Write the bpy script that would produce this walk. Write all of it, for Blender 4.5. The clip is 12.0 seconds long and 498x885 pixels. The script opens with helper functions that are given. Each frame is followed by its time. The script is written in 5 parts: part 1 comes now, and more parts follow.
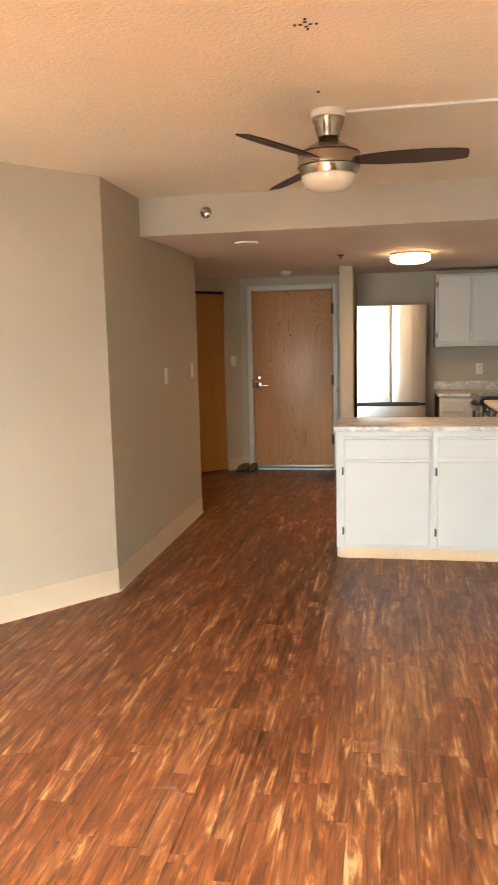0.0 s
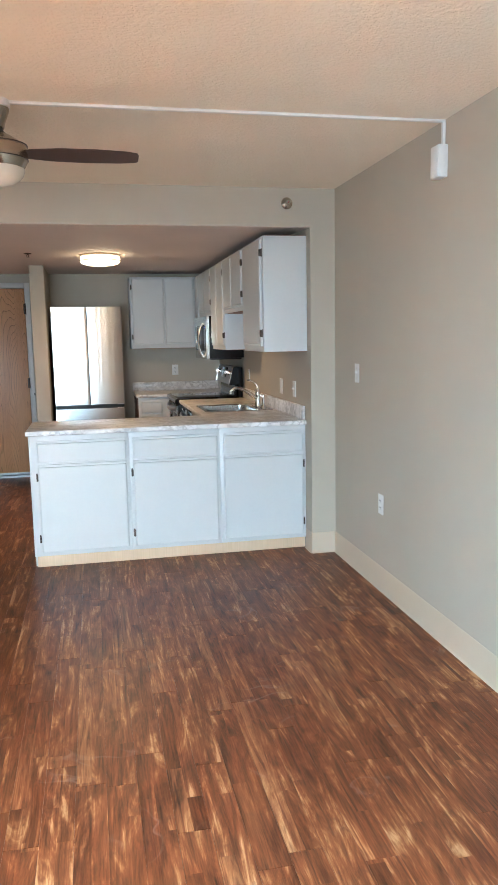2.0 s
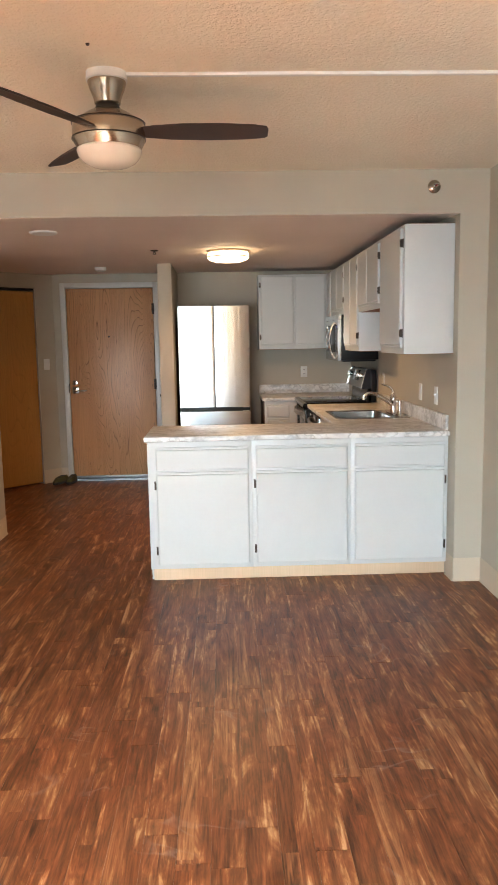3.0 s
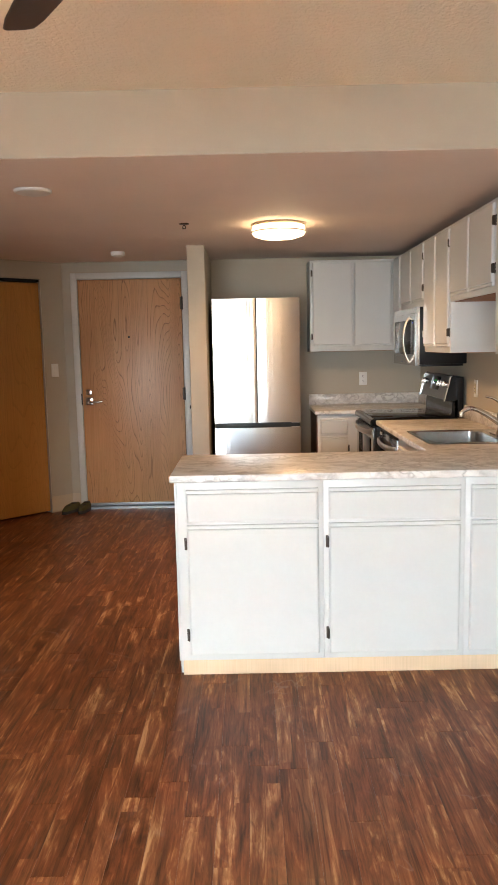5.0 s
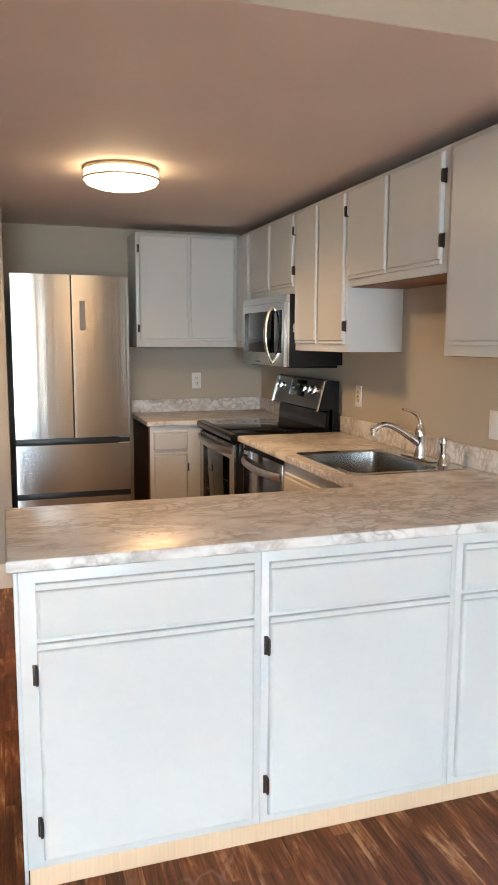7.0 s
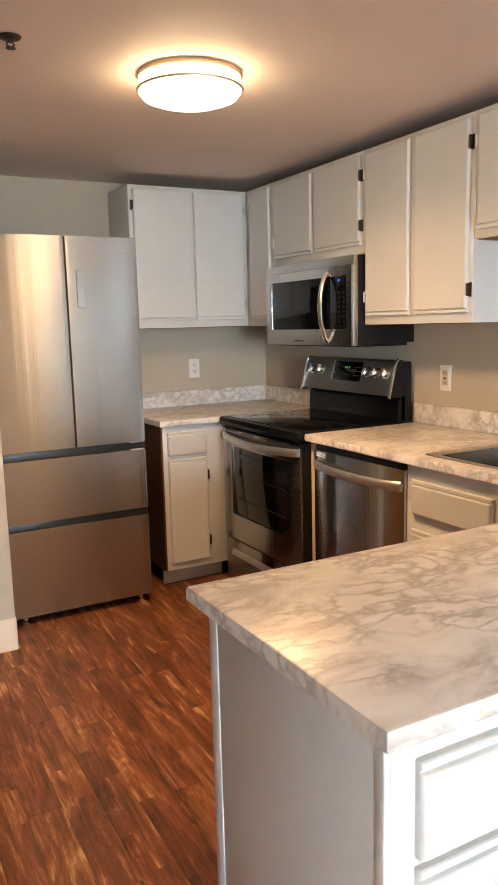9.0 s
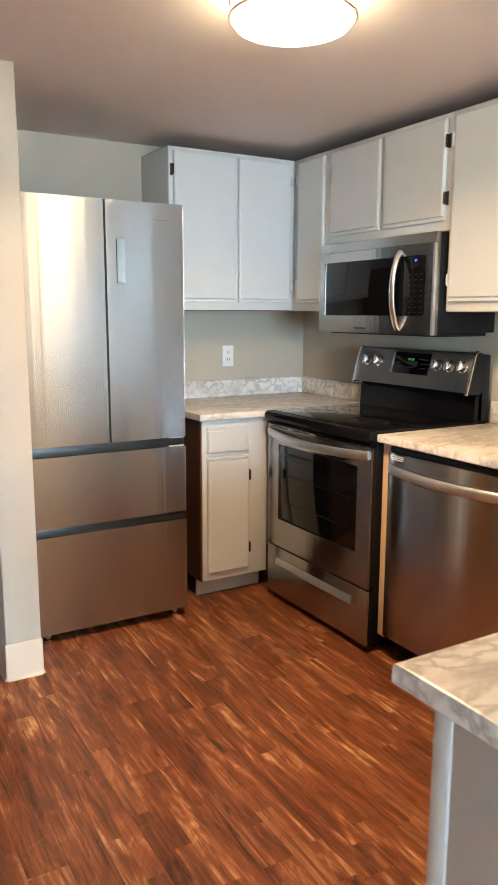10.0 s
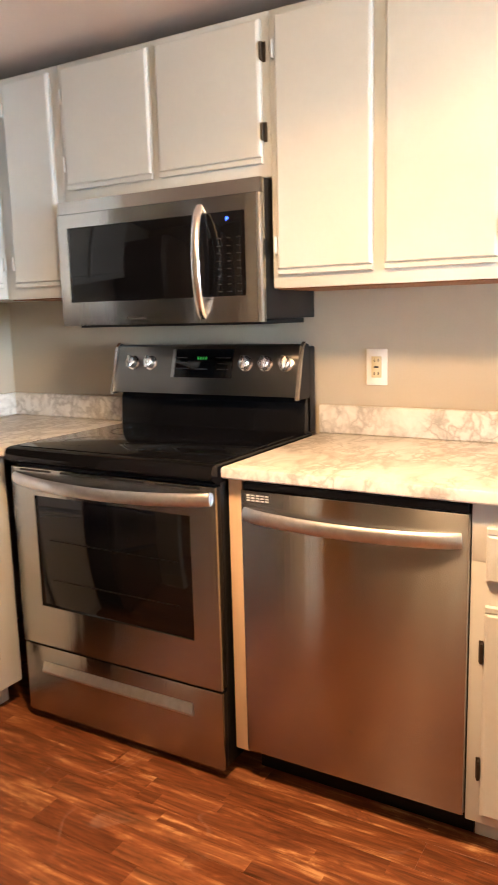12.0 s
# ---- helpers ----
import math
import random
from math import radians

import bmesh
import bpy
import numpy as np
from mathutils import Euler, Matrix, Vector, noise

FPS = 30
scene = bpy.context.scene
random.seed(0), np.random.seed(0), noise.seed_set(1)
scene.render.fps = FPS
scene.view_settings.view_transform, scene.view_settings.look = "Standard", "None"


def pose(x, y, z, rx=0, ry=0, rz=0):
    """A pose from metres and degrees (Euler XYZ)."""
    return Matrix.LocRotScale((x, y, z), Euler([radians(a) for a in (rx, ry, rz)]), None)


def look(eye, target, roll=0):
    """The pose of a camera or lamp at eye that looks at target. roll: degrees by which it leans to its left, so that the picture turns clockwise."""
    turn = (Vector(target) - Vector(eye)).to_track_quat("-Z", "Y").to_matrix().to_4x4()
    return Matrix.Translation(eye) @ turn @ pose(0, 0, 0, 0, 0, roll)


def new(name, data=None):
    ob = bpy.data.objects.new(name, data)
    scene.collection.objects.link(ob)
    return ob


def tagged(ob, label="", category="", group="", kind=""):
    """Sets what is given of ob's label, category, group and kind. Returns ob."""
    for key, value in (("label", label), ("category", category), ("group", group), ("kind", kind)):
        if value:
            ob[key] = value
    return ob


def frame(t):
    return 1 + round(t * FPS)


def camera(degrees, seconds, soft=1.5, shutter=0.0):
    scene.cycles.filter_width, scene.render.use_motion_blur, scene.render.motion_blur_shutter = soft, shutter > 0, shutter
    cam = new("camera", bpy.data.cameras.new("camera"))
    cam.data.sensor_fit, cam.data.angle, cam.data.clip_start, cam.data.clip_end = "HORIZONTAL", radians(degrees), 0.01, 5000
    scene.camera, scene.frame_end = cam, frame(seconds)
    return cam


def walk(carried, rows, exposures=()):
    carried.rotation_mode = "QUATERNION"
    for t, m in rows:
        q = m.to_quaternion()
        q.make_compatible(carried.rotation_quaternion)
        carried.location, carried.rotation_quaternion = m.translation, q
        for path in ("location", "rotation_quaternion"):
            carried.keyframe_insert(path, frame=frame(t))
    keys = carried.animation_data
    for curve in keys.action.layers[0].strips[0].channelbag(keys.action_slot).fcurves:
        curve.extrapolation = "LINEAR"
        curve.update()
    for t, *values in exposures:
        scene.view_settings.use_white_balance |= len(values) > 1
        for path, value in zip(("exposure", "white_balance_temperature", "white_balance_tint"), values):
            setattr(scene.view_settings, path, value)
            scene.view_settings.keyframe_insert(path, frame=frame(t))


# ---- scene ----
cam = camera(37.1, 12.0, soft=1.1, shutter=0.2)
PATH = [
    (0, (0.315, -4.964, 1.484), (-0.042, -3.015, 1.216), -1.3),
    (0.5, (0.353, -4.985, 1.476), (0.263, -3.002, 1.233), -0.9),
    (1, (0.397, -4.972, 1.482), (0.548, -2.994, 1.228), -1.0),
    (1.5, (0.425, -4.97, 1.486), (0.79, -3.022, 1.218), -0.9),
    (2, (0.429, -4.929, 1.481), (0.832, -2.99, 1.202), -1.1),
    (2.5, (0.44, -4.757, 1.473), (0.667, -2.79, 1.193), -1.1),
    (3, (0.476, -4.498, 1.482), (0.541, -2.517, 1.21), -1.0),
    (3.5, (0.44, -4.189, 1.475), (0.446, -2.206, 1.209), -1.6),
    (3.7, (0.439, -4.061, 1.482), (0.443, -2.078, 1.224), -1.5),
    (5.3, (0.311, -2.919, 1.452), (0.304, -0.936, 1.192), -1.2),
    (5.5, (0.296, -2.783, 1.463), (0.321, -0.8, 1.209), -0.8),
    (6, (0.22, -2.443, 1.463), (0.416, -0.467, 1.227), 0.4),
    (6.5, (0.087, -2.138, 1.459), (0.544, -0.209, 1.197), -0.5),
    (7, (0.003, -1.84, 1.44), (0.62, 0.043, 1.166), 0.3),
    (7.5, (-0.124, -1.531, 1.424), (0.517, 0.341, 1.133), 1.2),
    (7.7, (-0.202, -1.407, 1.416), (0.409, 0.473, 1.11), 0.8),
    (9.3, (-0.605, -0.538, 1.386), (0.412, 1.151, 1.051), -1.2),
    (9.5, (-0.641, -0.443, 1.376), (0.404, 1.226, 1.025), -0.8),
    (10, (-0.65, -0.146, 1.374), (0.343, 1.556, 1.031), 0.2),
    (10.5, (-0.666, 0.166, 1.354), (0.416, 1.814, 1.015), -0.6),
    (11, (-0.629, 0.455, 1.348), (0.691, 1.916, 0.991), -1.3),
    (11.5, (-0.541, 0.752, 1.35), (0.93, 2.063, 1.007), -0.4),
    (12, (-0.414, 1.018, 1.304), (1.288, 2.014, 0.97), -1.5),
]
EXPOSURES = [
    (0.0, 3.53, 7200, 9), (0.5, 3.6, 5700, 0), (1.0, 3.62, 5000, -4), (1.5, 3.5, 5200, 0), (2.5, 3.47, 5600, 4), (3.0, 3.56, 6250, 8), (3.5, 3.61, 7350, 13),
    (5.5, 3.76, 6050, 8), (6.5, 3.68, 5850, 7), (7.0, 3.68, 5950, 7), (7.5, 3.68, 6350, 9), (9.5, 4.45, 5800, 7), (10.0, 4.65, 5250, 0), (10.5, 4.75, 5200, -1), (11.0, 4.92, 5550, 6), (12.0, 5.14, 5950, 8),
]
walk(cam, [(t, look(e, g, r)) for t, e, g, r in PATH], EXPOSURES)

# ---- light ----
LIV_Z, KIT_Z = 2.43, 2.205         # ceiling heights
XR, XK, XL = 2.023, 1.855, -1.265  # living right wall, kitchen right wall, hall wall
YB, YK, YE = -0.15, 3.515, 3.55    # soffit face, kitchen back wall, entry wall
YS, XW = -5.85, -2.6               # window wall, living left wall

world = bpy.data.worlds.new("sky")
scene.world = world
world.use_nodes = True
wn = world.node_tree
sky = wn.nodes.new("ShaderNodeTexSky")
sky.sky_type = "NISHITA"
sky.sun_disc = False
sky.sun_elevation, sky.sun_rotation = radians(41.6), radians(185)
wn.nodes["Background"].inputs["Strength"].default_value = 0.12
wn.links.new(sky.outputs["Color"], wn.nodes["Background"].inputs["Color"])


def lamp(name, kind, energy, color, m, **kw):
    d = bpy.data.lights.new(name, kind)
    d.energy, d.color = energy, color
    if "size" in kw:
        d.shape, d.size, d.size_y = "RECTANGLE", kw["size"], kw["size_y"]
    if "radius" in kw:
        d.shadow_soft_size = kw["radius"]
    o = new(name, d)
    o.matrix_world = m
    return o


# daylight standing in the window opening: it falls downwards into the room, under the floor above's balcony
for wx, width, turn, power in ((-1.37, 1.4, -18, 5.8), (-0.12, 1.05, 42, 8.4)):
    day = lamp("window_daylight", "AREA", power, (0.67, 0.86, 1.0), pose(wx, YS + 0.42, 1.25, 66, 0, -turn), size=width, size_y=1.35)
    day.data.spread = radians(110)
sun = lamp("sun", "SUN", 4.9, (1.0, 0.93, 0.82), look((-0.9, -9.0, 3.55), (-0.75, -5.0, 0)))
sun.data.angle = radians(0.5)
bulb = lamp("ceiling_bulb", "AREA", 1.25, (1.0, 0.53, 0.22), pose(0.535, 1.66, 2.145), size=0.28, size_y=0.28)
bulb.data.shape = "DISK"
bulb.data.spread = radians(150)

# ---- materials ----


def nodes(name):
    m = bpy.data.materials.new(name)
    m.use_nodes = True
    nt = m.node_tree
    return m, nt, nt.nodes["Principled BSDF"]


def node(nt, kind, **inputs):
    n = nt.nodes.new(kind)
    for k, v in inputs.items():
        n.inputs[k.replace("_", " ")].default_value = v
    return n


def coords(nt, scale=(1, 1, 1), per_object=False):
    tc = nt.nodes.new("ShaderNodeTexCoord")
    mp = nt.nodes.new("ShaderNodeMapping")
    mp.inputs["Scale"].default_value = scale
    nt.links.new(tc.outputs["Object"], mp.inputs["Vector"])
    if per_object:
        oi = nt.nodes.new("ShaderNodeObjectInfo")
        mul = nt.nodes.new("ShaderNodeVectorMath")
        mul.operation = "SCALE"
        mul.inputs[0].default_value = (37.0, 91.0, 13.0)
        nt.links.new(oi.outputs["Random"], mul.inputs["Scale"])
        nt.links.new(mul.outputs[0], mp.inputs["Location"])
    return mp.outputs["Vector"]


def noise_tex(nt, vec, scale, detail=3.0, rough=0.55, dist=0.0):
    n = nt.nodes.new("ShaderNodeTexNoise")
    n.inputs["Scale"].default_value = scale
    n.inputs["Detail"].default_value = detail
    n.inputs["Roughness"].default_value = rough
    n.inputs["Distortion"].default_value = dist
    nt.links.new(vec, n.inputs["Vector"])
    return n.outputs["Fac"]


def ramp(nt, fac, stops):
    r = nt.nodes.new("ShaderNodeValToRGB")
    el = r.color_ramp.elements
    while len(el) < len(stops):
        el.new(0.5)
    for e, (p, c) in zip(el, stops):
        e.position, e.color = p, (*c, 1) if len(c) == 3 else c
    nt.links.new(fac, r.inputs["Fac"])
    return r.outputs["Color"]


def mix(nt, fac, a, b, blend="MIX"):
    m = nt.nodes.new("ShaderNodeMix")
    m.data_type, m.blend_type = "RGBA", blend
    for sock, v in ((m.inputs[0], fac), (m.inputs[6], a), (m.inputs[7], b)):
        if isinstance(v, (int, float)):
            sock.default_value = v
        elif isinstance(v, tuple):
            sock.default_value = (*v, 1)
        else:
            nt.links.new(v, sock)
    return m.outputs[2]


def bump(nt, bsdf, height, strength, distance=0.002):
    b = nt.nodes.new("ShaderNodeBump")
    b.inputs["Strength"].default_value = strength
    b.inputs["Distance"].default_value = distance
    nt.links.new(height, b.inputs["Height"])
    nt.links.new(b.outputs["Normal"], bsdf.inputs["Normal"])


def scaled(c, k):
    return tuple(min(1.0, v * k) for v in c)


def painted(name, col, rough=0.55, grain=140.0, relief=0.25, vary=0.06, depth=0.0015, spec=0.5):
    """Painted surface: faint mottling at two scales, roller stipple and varied gloss."""
    m, nt, b = nodes(name)
    v = coords(nt)
    big = noise_tex(nt, v, 1.7, 4)
    small = noise_tex(nt, v, grain, 3)
    c = ramp(nt, big, [(0.3, scaled(col, 1 - vary)), (0.7, scaled(col, 1 + vary))])
    nt.links.new(mix(nt, 0.025, c, ramp(nt, small, [(0.35, scaled(col, 0.6)), (0.65, scaled(col, 1.3))])), b.inputs["Base Color"])
    b.inputs["Roughness"].default_value = rough
    b.inputs["Specular IOR Level"].default_value = spec
    bump(nt, b, small, relief, depth)
    return m


def plain(name, col, rough=0.5, metal=0.0, vary=0.08, spec=0.5):
    m, nt, b = nodes(name)
    n = noise_tex(nt, coords(nt), 45.0, 4)
    nt.links.new(ramp(nt, n, [(0.3, scaled(col, 1 - vary)), (0.7, scaled(col, 1 + vary))]), b.inputs["Base Color"])
    r = node(nt, "ShaderNodeMapRange", To_Min=max(0.02, rough - 0.05), To_Max=min(1, rough + 0.06))
    nt.links.new(n, r.inputs["Value"])
    nt.links.new(r.outputs[0], b.inputs["Roughness"])
    b.inputs["Metallic"].default_value = metal
    b.inputs["Specular IOR Level"].default_value = spec
    return m


def steel(name, col=(0.45, 0.455, 0.46), rough=0.22, along=(1.0, 1.0, 60.0), aniso=0.95):
    """Brushed stainless steel with horizontal brushing."""
    m, nt, b = nodes(name)
    fine = noise_tex(nt, coords(nt, along), 1.0, 2)
    nt.links.new(ramp(nt, fine, [(0.25, scaled(col, 0.985)), (0.75, scaled(col, 1.015))]), b.inputs["Base Color"])
    b.inputs["Metallic"].default_value = 1.0
    b.inputs["Roughness"].default_value = rough
    b.inputs["Anisotropic"].default_value = aniso
    b.inputs["Anisotropic Rotation"].default_value = 0.25
    tan = nt.nodes.new("ShaderNodeTangent")
    tan.direction_type, tan.axis = "RADIAL", "Z"
    nt.links.new(tan.outputs[0], b.inputs["Tangent"])
    # slow unevenness of the sheet across its width
    wave = noise_tex(nt, coords(nt, (16.0, 16.0, 0.05)), 1.0, 3)
    bump(nt, b, wave, 0.22, 0.004)
    return m


def math_node(nt, op, a, b=0.0):
    n = nt.nodes.new("ShaderNodeMath")
    n.operation = op
    for k, v in enumerate((a, b)):
        if isinstance(v, (int, float)):
            n.inputs[k].default_value = v
        else:
            nt.links.new(v, n.inputs[k])
    return n.outputs[0]


def floor_wood():
    """Reddish acacia-look planks printed as short strips: sapwood streaks, figure, knots, varied tone."""
    m, nt, b = nodes("acacia_plank")
    oi = nt.nodes.new("ShaderNodeObjectInfo")
    tc = nt.nodes.new("ShaderNodeTexCoord")
    xyz = nt.nodes.new("ShaderNodeSeparateXYZ")
    nt.links.new(tc.outputs["Object"], xyz.inputs[0])
    # printed strips: two across a plank, with staggered ends
    col = math_node(nt, "FLOOR", math_node(nt, "DIVIDE", xyz.outputs[0], 0.0512))
    seed = math_node(nt, "ADD", math_node(nt, "MULTIPLY", col, 0.37), math_node(nt, "MULTIPLY", oi.outputs["Random"], 57.0))
    row = math_node(nt, "FLOOR", math_node(nt, "ADD", math_node(nt, "DIVIDE", xyz.outputs[1], 0.47), seed))
    key = math_node(nt, "ADD", math_node(nt, "MULTIPLY", row, 7.31), math_node(nt, "MULTIPLY", seed, 3.7))
    wn_ = nt.nodes.new("ShaderNodeTexWhiteNoise")
    wn_.noise_dimensions = "1D"
    nt.links.new(key, wn_.inputs["W"])
    strip = wn_.outputs["Value"]
    off = nt.nodes.new("ShaderNodeVectorMath")
    off.operation = "SCALE"
    off.inputs[0].default_value = (37.0, 91.0, 13.0)
    nt.links.new(math_node(nt, "ADD", math_node(nt, "MULTIPLY", oi.outputs["Random"], 9.0), math_node(nt, "MULTIPLY", strip, 0.008)), off.inputs["Scale"])

    def vec(scale):
        mp = nt.nodes.new("ShaderNodeMapping")
        mp.inputs["Scale"].default_value = scale
        nt.links.new(tc.outputs["Object"], mp.inputs["Vector"])
        nt.links.new(off.outputs[0], mp.inputs["Location"])
        return mp.outputs["Vector"]
    broad = noise_tex(nt, vec((8.5, 1.7, 1.0)), 1.0, 6, 0.66, 2.0)
    thin = noise_tex(nt, vec((32.0, 2.0, 1.0)), 1.0, 4, 0.66, 1.6)
    streak = math_node(nt, "ADD", math_node(nt, "MULTIPLY", broad, 0.6), math_node(nt, "MULTIPLY", thin, 0.4))
    fine = noise_tex(nt, vec((190.0, 7.0, 1.0)), 1.0, 3)
    blotch = noise_tex(nt, vec((14.0, 6.0, 1.0)), 1.0, 5, 0.65, 1.4)
    c = ramp(nt, streak, [(0.36, (0.022, 0.0065, 0.003)), (0.43, (0.090, 0.025, 0.0095)), (0.49, (0.150, 0.043, 0.0155)), (0.54, (0.215, 0.071, 0.026)), (0.585, (0.35, 0.157, 0.061)), (0.635, (0.60, 0.35, 0.17))])
    c = mix(nt, ramp(nt, blotch, [(0.55, (0, 0, 0)), (0.66, (0.55, 0.55, 0.55))]), c, (0.075, 0.022, 0.011))
    c = mix(nt, 0.14, c, ramp(nt, fine, [(0.3, (0.06, 0.02, 0.01)), (0.7, (0.50, 0.22, 0.09))]))
    tone = ramp(nt, strip, [(0.0, (0.78, 0.75, 0.73)), (0.35, (0.93, 0.92, 0.91)), (0.75, (1.0, 1.0, 1.0)), (1.0, (1.0, 1.0, 1.0))])
    c = mix(nt, 1.0, c, tone, "MULTIPLY")
    pale = ramp(nt, thin, [(0.40, (0, 0, 0)), (0.56, (1, 1, 1))])
    lift = mix(nt, 1.0, ramp(nt, strip, [(0.84, (0, 0, 0)), (0.94, (0.18, 0.18, 0.18)), (1.0, (0.34, 0.34, 0.34))]), pale, "MULTIPLY")
    c = mix(nt, lift, c, (0.46, 0.235, 0.10))
    # dried mop marks and scuffs that run on across the planks
    geo = nt.nodes.new("ShaderNodeNewGeometry")
    swirl = noise_tex(nt, geo.outputs["Position"], 2.3, 2, 0.5, 1.6)
    thinned = ramp(nt, swirl, [(0.472, (0, 0, 0)), (0.498, (1, 1, 1)), (0.506, (0, 0, 0))])
    here = ramp(nt, noise_tex(nt, geo.outputs["Position"], 3.1, 3, 0.6), [(0.54, (0, 0, 0)), (0.66, (0.17, 0.17, 0.17))])
    film = mix(nt, 1.0, thinned, here, "MULTIPLY")
    c = mix(nt, film, c, (0.50, 0.44, 0.40))
    nt.links.new(c, b.inputs["Base Color"])
    # dull scuffed patches and swirled smears
    smear = noise_tex(nt, coords(nt, (1.0, 1.0, 1.0), True), 4.5, 4)
    r = node(nt, "ShaderNodeMapRange", To_Min=0.24, To_Max=0.46)
    nt.links.new(smear, r.inputs["Value"])
    nt.links.new(r.outputs[0], b.inputs["Roughness"])
    b.inputs["Specular IOR Level"].default_value = 0.24
    bump(nt, b, fine, 0.10, 0.0006)
    return m


def door_wood(name, lo, mid, hi, cathedral, rough=0.32, figure=(2.6, 0.62, 54.0)):
    """Clear-finished plywood veneer; cathedral: strength of the oak-like flame figure."""
    m, nt, b = nodes(name)
    v = coords(nt, (1, 1, 1))
    big = noise_tex(nt, coords(nt, (figure[0], figure[0], figure[1])), 1.0, 1.5, 0.4, 0.35)
    rings = nt.nodes.new("ShaderNodeMath")
    rings.operation = "MULTIPLY"
    rings.inputs[1].default_value = figure[2]
    nt.links.new(big, rings.inputs[0])
    fr = nt.nodes.new("ShaderNodeMath")
    fr.operation = "FRACT"
    nt.links.new(rings.outputs[0], fr.inputs[0])
    line = ramp(nt, fr.outputs[0], [(0.0, (1, 1, 1)), (0.12, (0.15, 0.15, 0.15)), (0.35, (0, 0, 0)), (0.94, (0, 0, 0)), (1.0, (1, 1, 1))])
    gate = ramp(nt, noise_tex(nt, coords(nt, (1.6, 1.6, 0.5)), 1.0, 2), [(0.36, (0, 0, 0)), (0.47, (cathedral, cathedral, cathedral))])
    fine = noise_tex(nt, coords(nt, (120.0, 120.0, 3.0)), 1.0, 3)
    tone = noise_tex(nt, coords(nt, (3.0, 3.0, 0.5)), 1.0, 3)
    c = ramp(nt, tone, [(0.3, lo), (0.5, mid), (0.72, hi)])
    c = mix(nt, 0.22, c, ramp(nt, fine, [(0.3, scaled(lo, 0.6)), (0.7, hi)]))
    pores = ramp(nt, noise_tex(nt, coords(nt, (150.0, 150.0, 9.0)), 1.0, 2), [(0.34, (0.15, 0.15, 0.15)), (0.50, (1, 1, 1))])
    k = mix(nt, 1.0, mix(nt, 1.0, line, gate, "MULTIPLY"), pores, "MULTIPLY")
    c = mix(nt, k, c, scaled(lo, 0.33))
    nt.links.new(c, b.inputs["Base Color"])
    b.inputs["Roughness"].default_value = rough
    bump(nt, b, fine, 0.1, 0.0006)
    return m


def marble_laminate():
    """Pale marble-pattern laminate with warm grey clouds and branching veins."""
    m, nt, b = nodes("marble_laminate")
    v = coords(nt, (0.75, 1.2, 1.0))
    n1 = nt.nodes.new("ShaderNodeTexNoise")
    n1.inputs["Scale"].default_value, n1.inputs["Detail"].default_value = 7.0, 5.0
    nt.links.new(v, n1.inputs["Vector"])
    add = nt.nodes.new("ShaderNodeVectorMath")
    add.operation = "MULTIPLY_ADD"
    nt.links.new(n1.outputs["Color"], add.inputs[0])
    add.inputs[1].default_value = (0.42, 0.36, 0.36)
    nt.links.new(v, add.inputs[2])
    vor = nt.nodes.new("ShaderNodeTexVoronoi")
    vor.feature = "DISTANCE_TO_EDGE"
    vor.inputs["Scale"].default_value = 12.5
    nt.links.new(add.outputs[0], vor.inputs["Vector"])
    vein = ramp(nt, vor.outputs["Distance"], [(0.0, (0.75, 0.75, 0.75)), (0.05, (0.5, 0.5, 0.5)), (0.18, (0, 0, 0))])
    gate = ramp(nt, noise_tex(nt, v, 5.0, 3), [(0.40, (0.05, 0.05, 0.05)), (0.54, (1, 1, 1))])
    cloud = noise_tex(nt, v, 9.0, 5, 0.6, 0.8)
    c = ramp(nt, cloud, [(0.31, (0.42, 0.395, 0.37)), (0.42, (0.61, 0.585, 0.555)), (0.51, (0.72, 0.70, 0.67)), (0.65, (0.78, 0.77, 0.75))])
    c = mix(nt, mix(nt, 1.0, vein, gate, "MULTIPLY"), c, (0.33, 0.305, 0.285))
    nt.links.new(c, b.inputs["Base Color"])
    b.inputs["Roughness"].default_value = 0.30
    b.inputs["Specular IOR Level"].default_value = 0.40
    return m


def stippled_ceiling():
    m, nt, b = nodes("stippled_ceiling")
    v = coords(nt)
    a = noise_tex(nt, v, 66.0, 3, 0.5)
    bl = ramp(nt, a, [(0.42, (0, 0, 0)), (0.58, (1, 1, 1))])
    big = noise_tex(nt, v, 0.9, 3)
    nt.links.new(ramp(nt, big, [(0.3, (0.785, 0.71, 0.57)), (0.7, (0.835, 0.76, 0.62))]), b.inputs["Base Color"])
    b.inputs["Roughness"].default_value = 0.9
    bump(nt, b, bl, 0.45, 0.004)
    return m


def glow(name, col, strength):
    m, nt, b = nodes(name)
    b.inputs["Base Color"].default_value = (*col, 1)
    b.inputs["Emission Color"].default_value = (*col, 1)
    b.inputs["Emission Strength"].default_value = strength
    return m


def clear_glass():
    m, nt, b = nodes("window_glass")
    b.inputs["Transmission Weight"].default_value = 1.0
    b.inputs["Roughness"].default_value = 0.0
    b.inputs["IOR"].default_value = 1.45
    return m


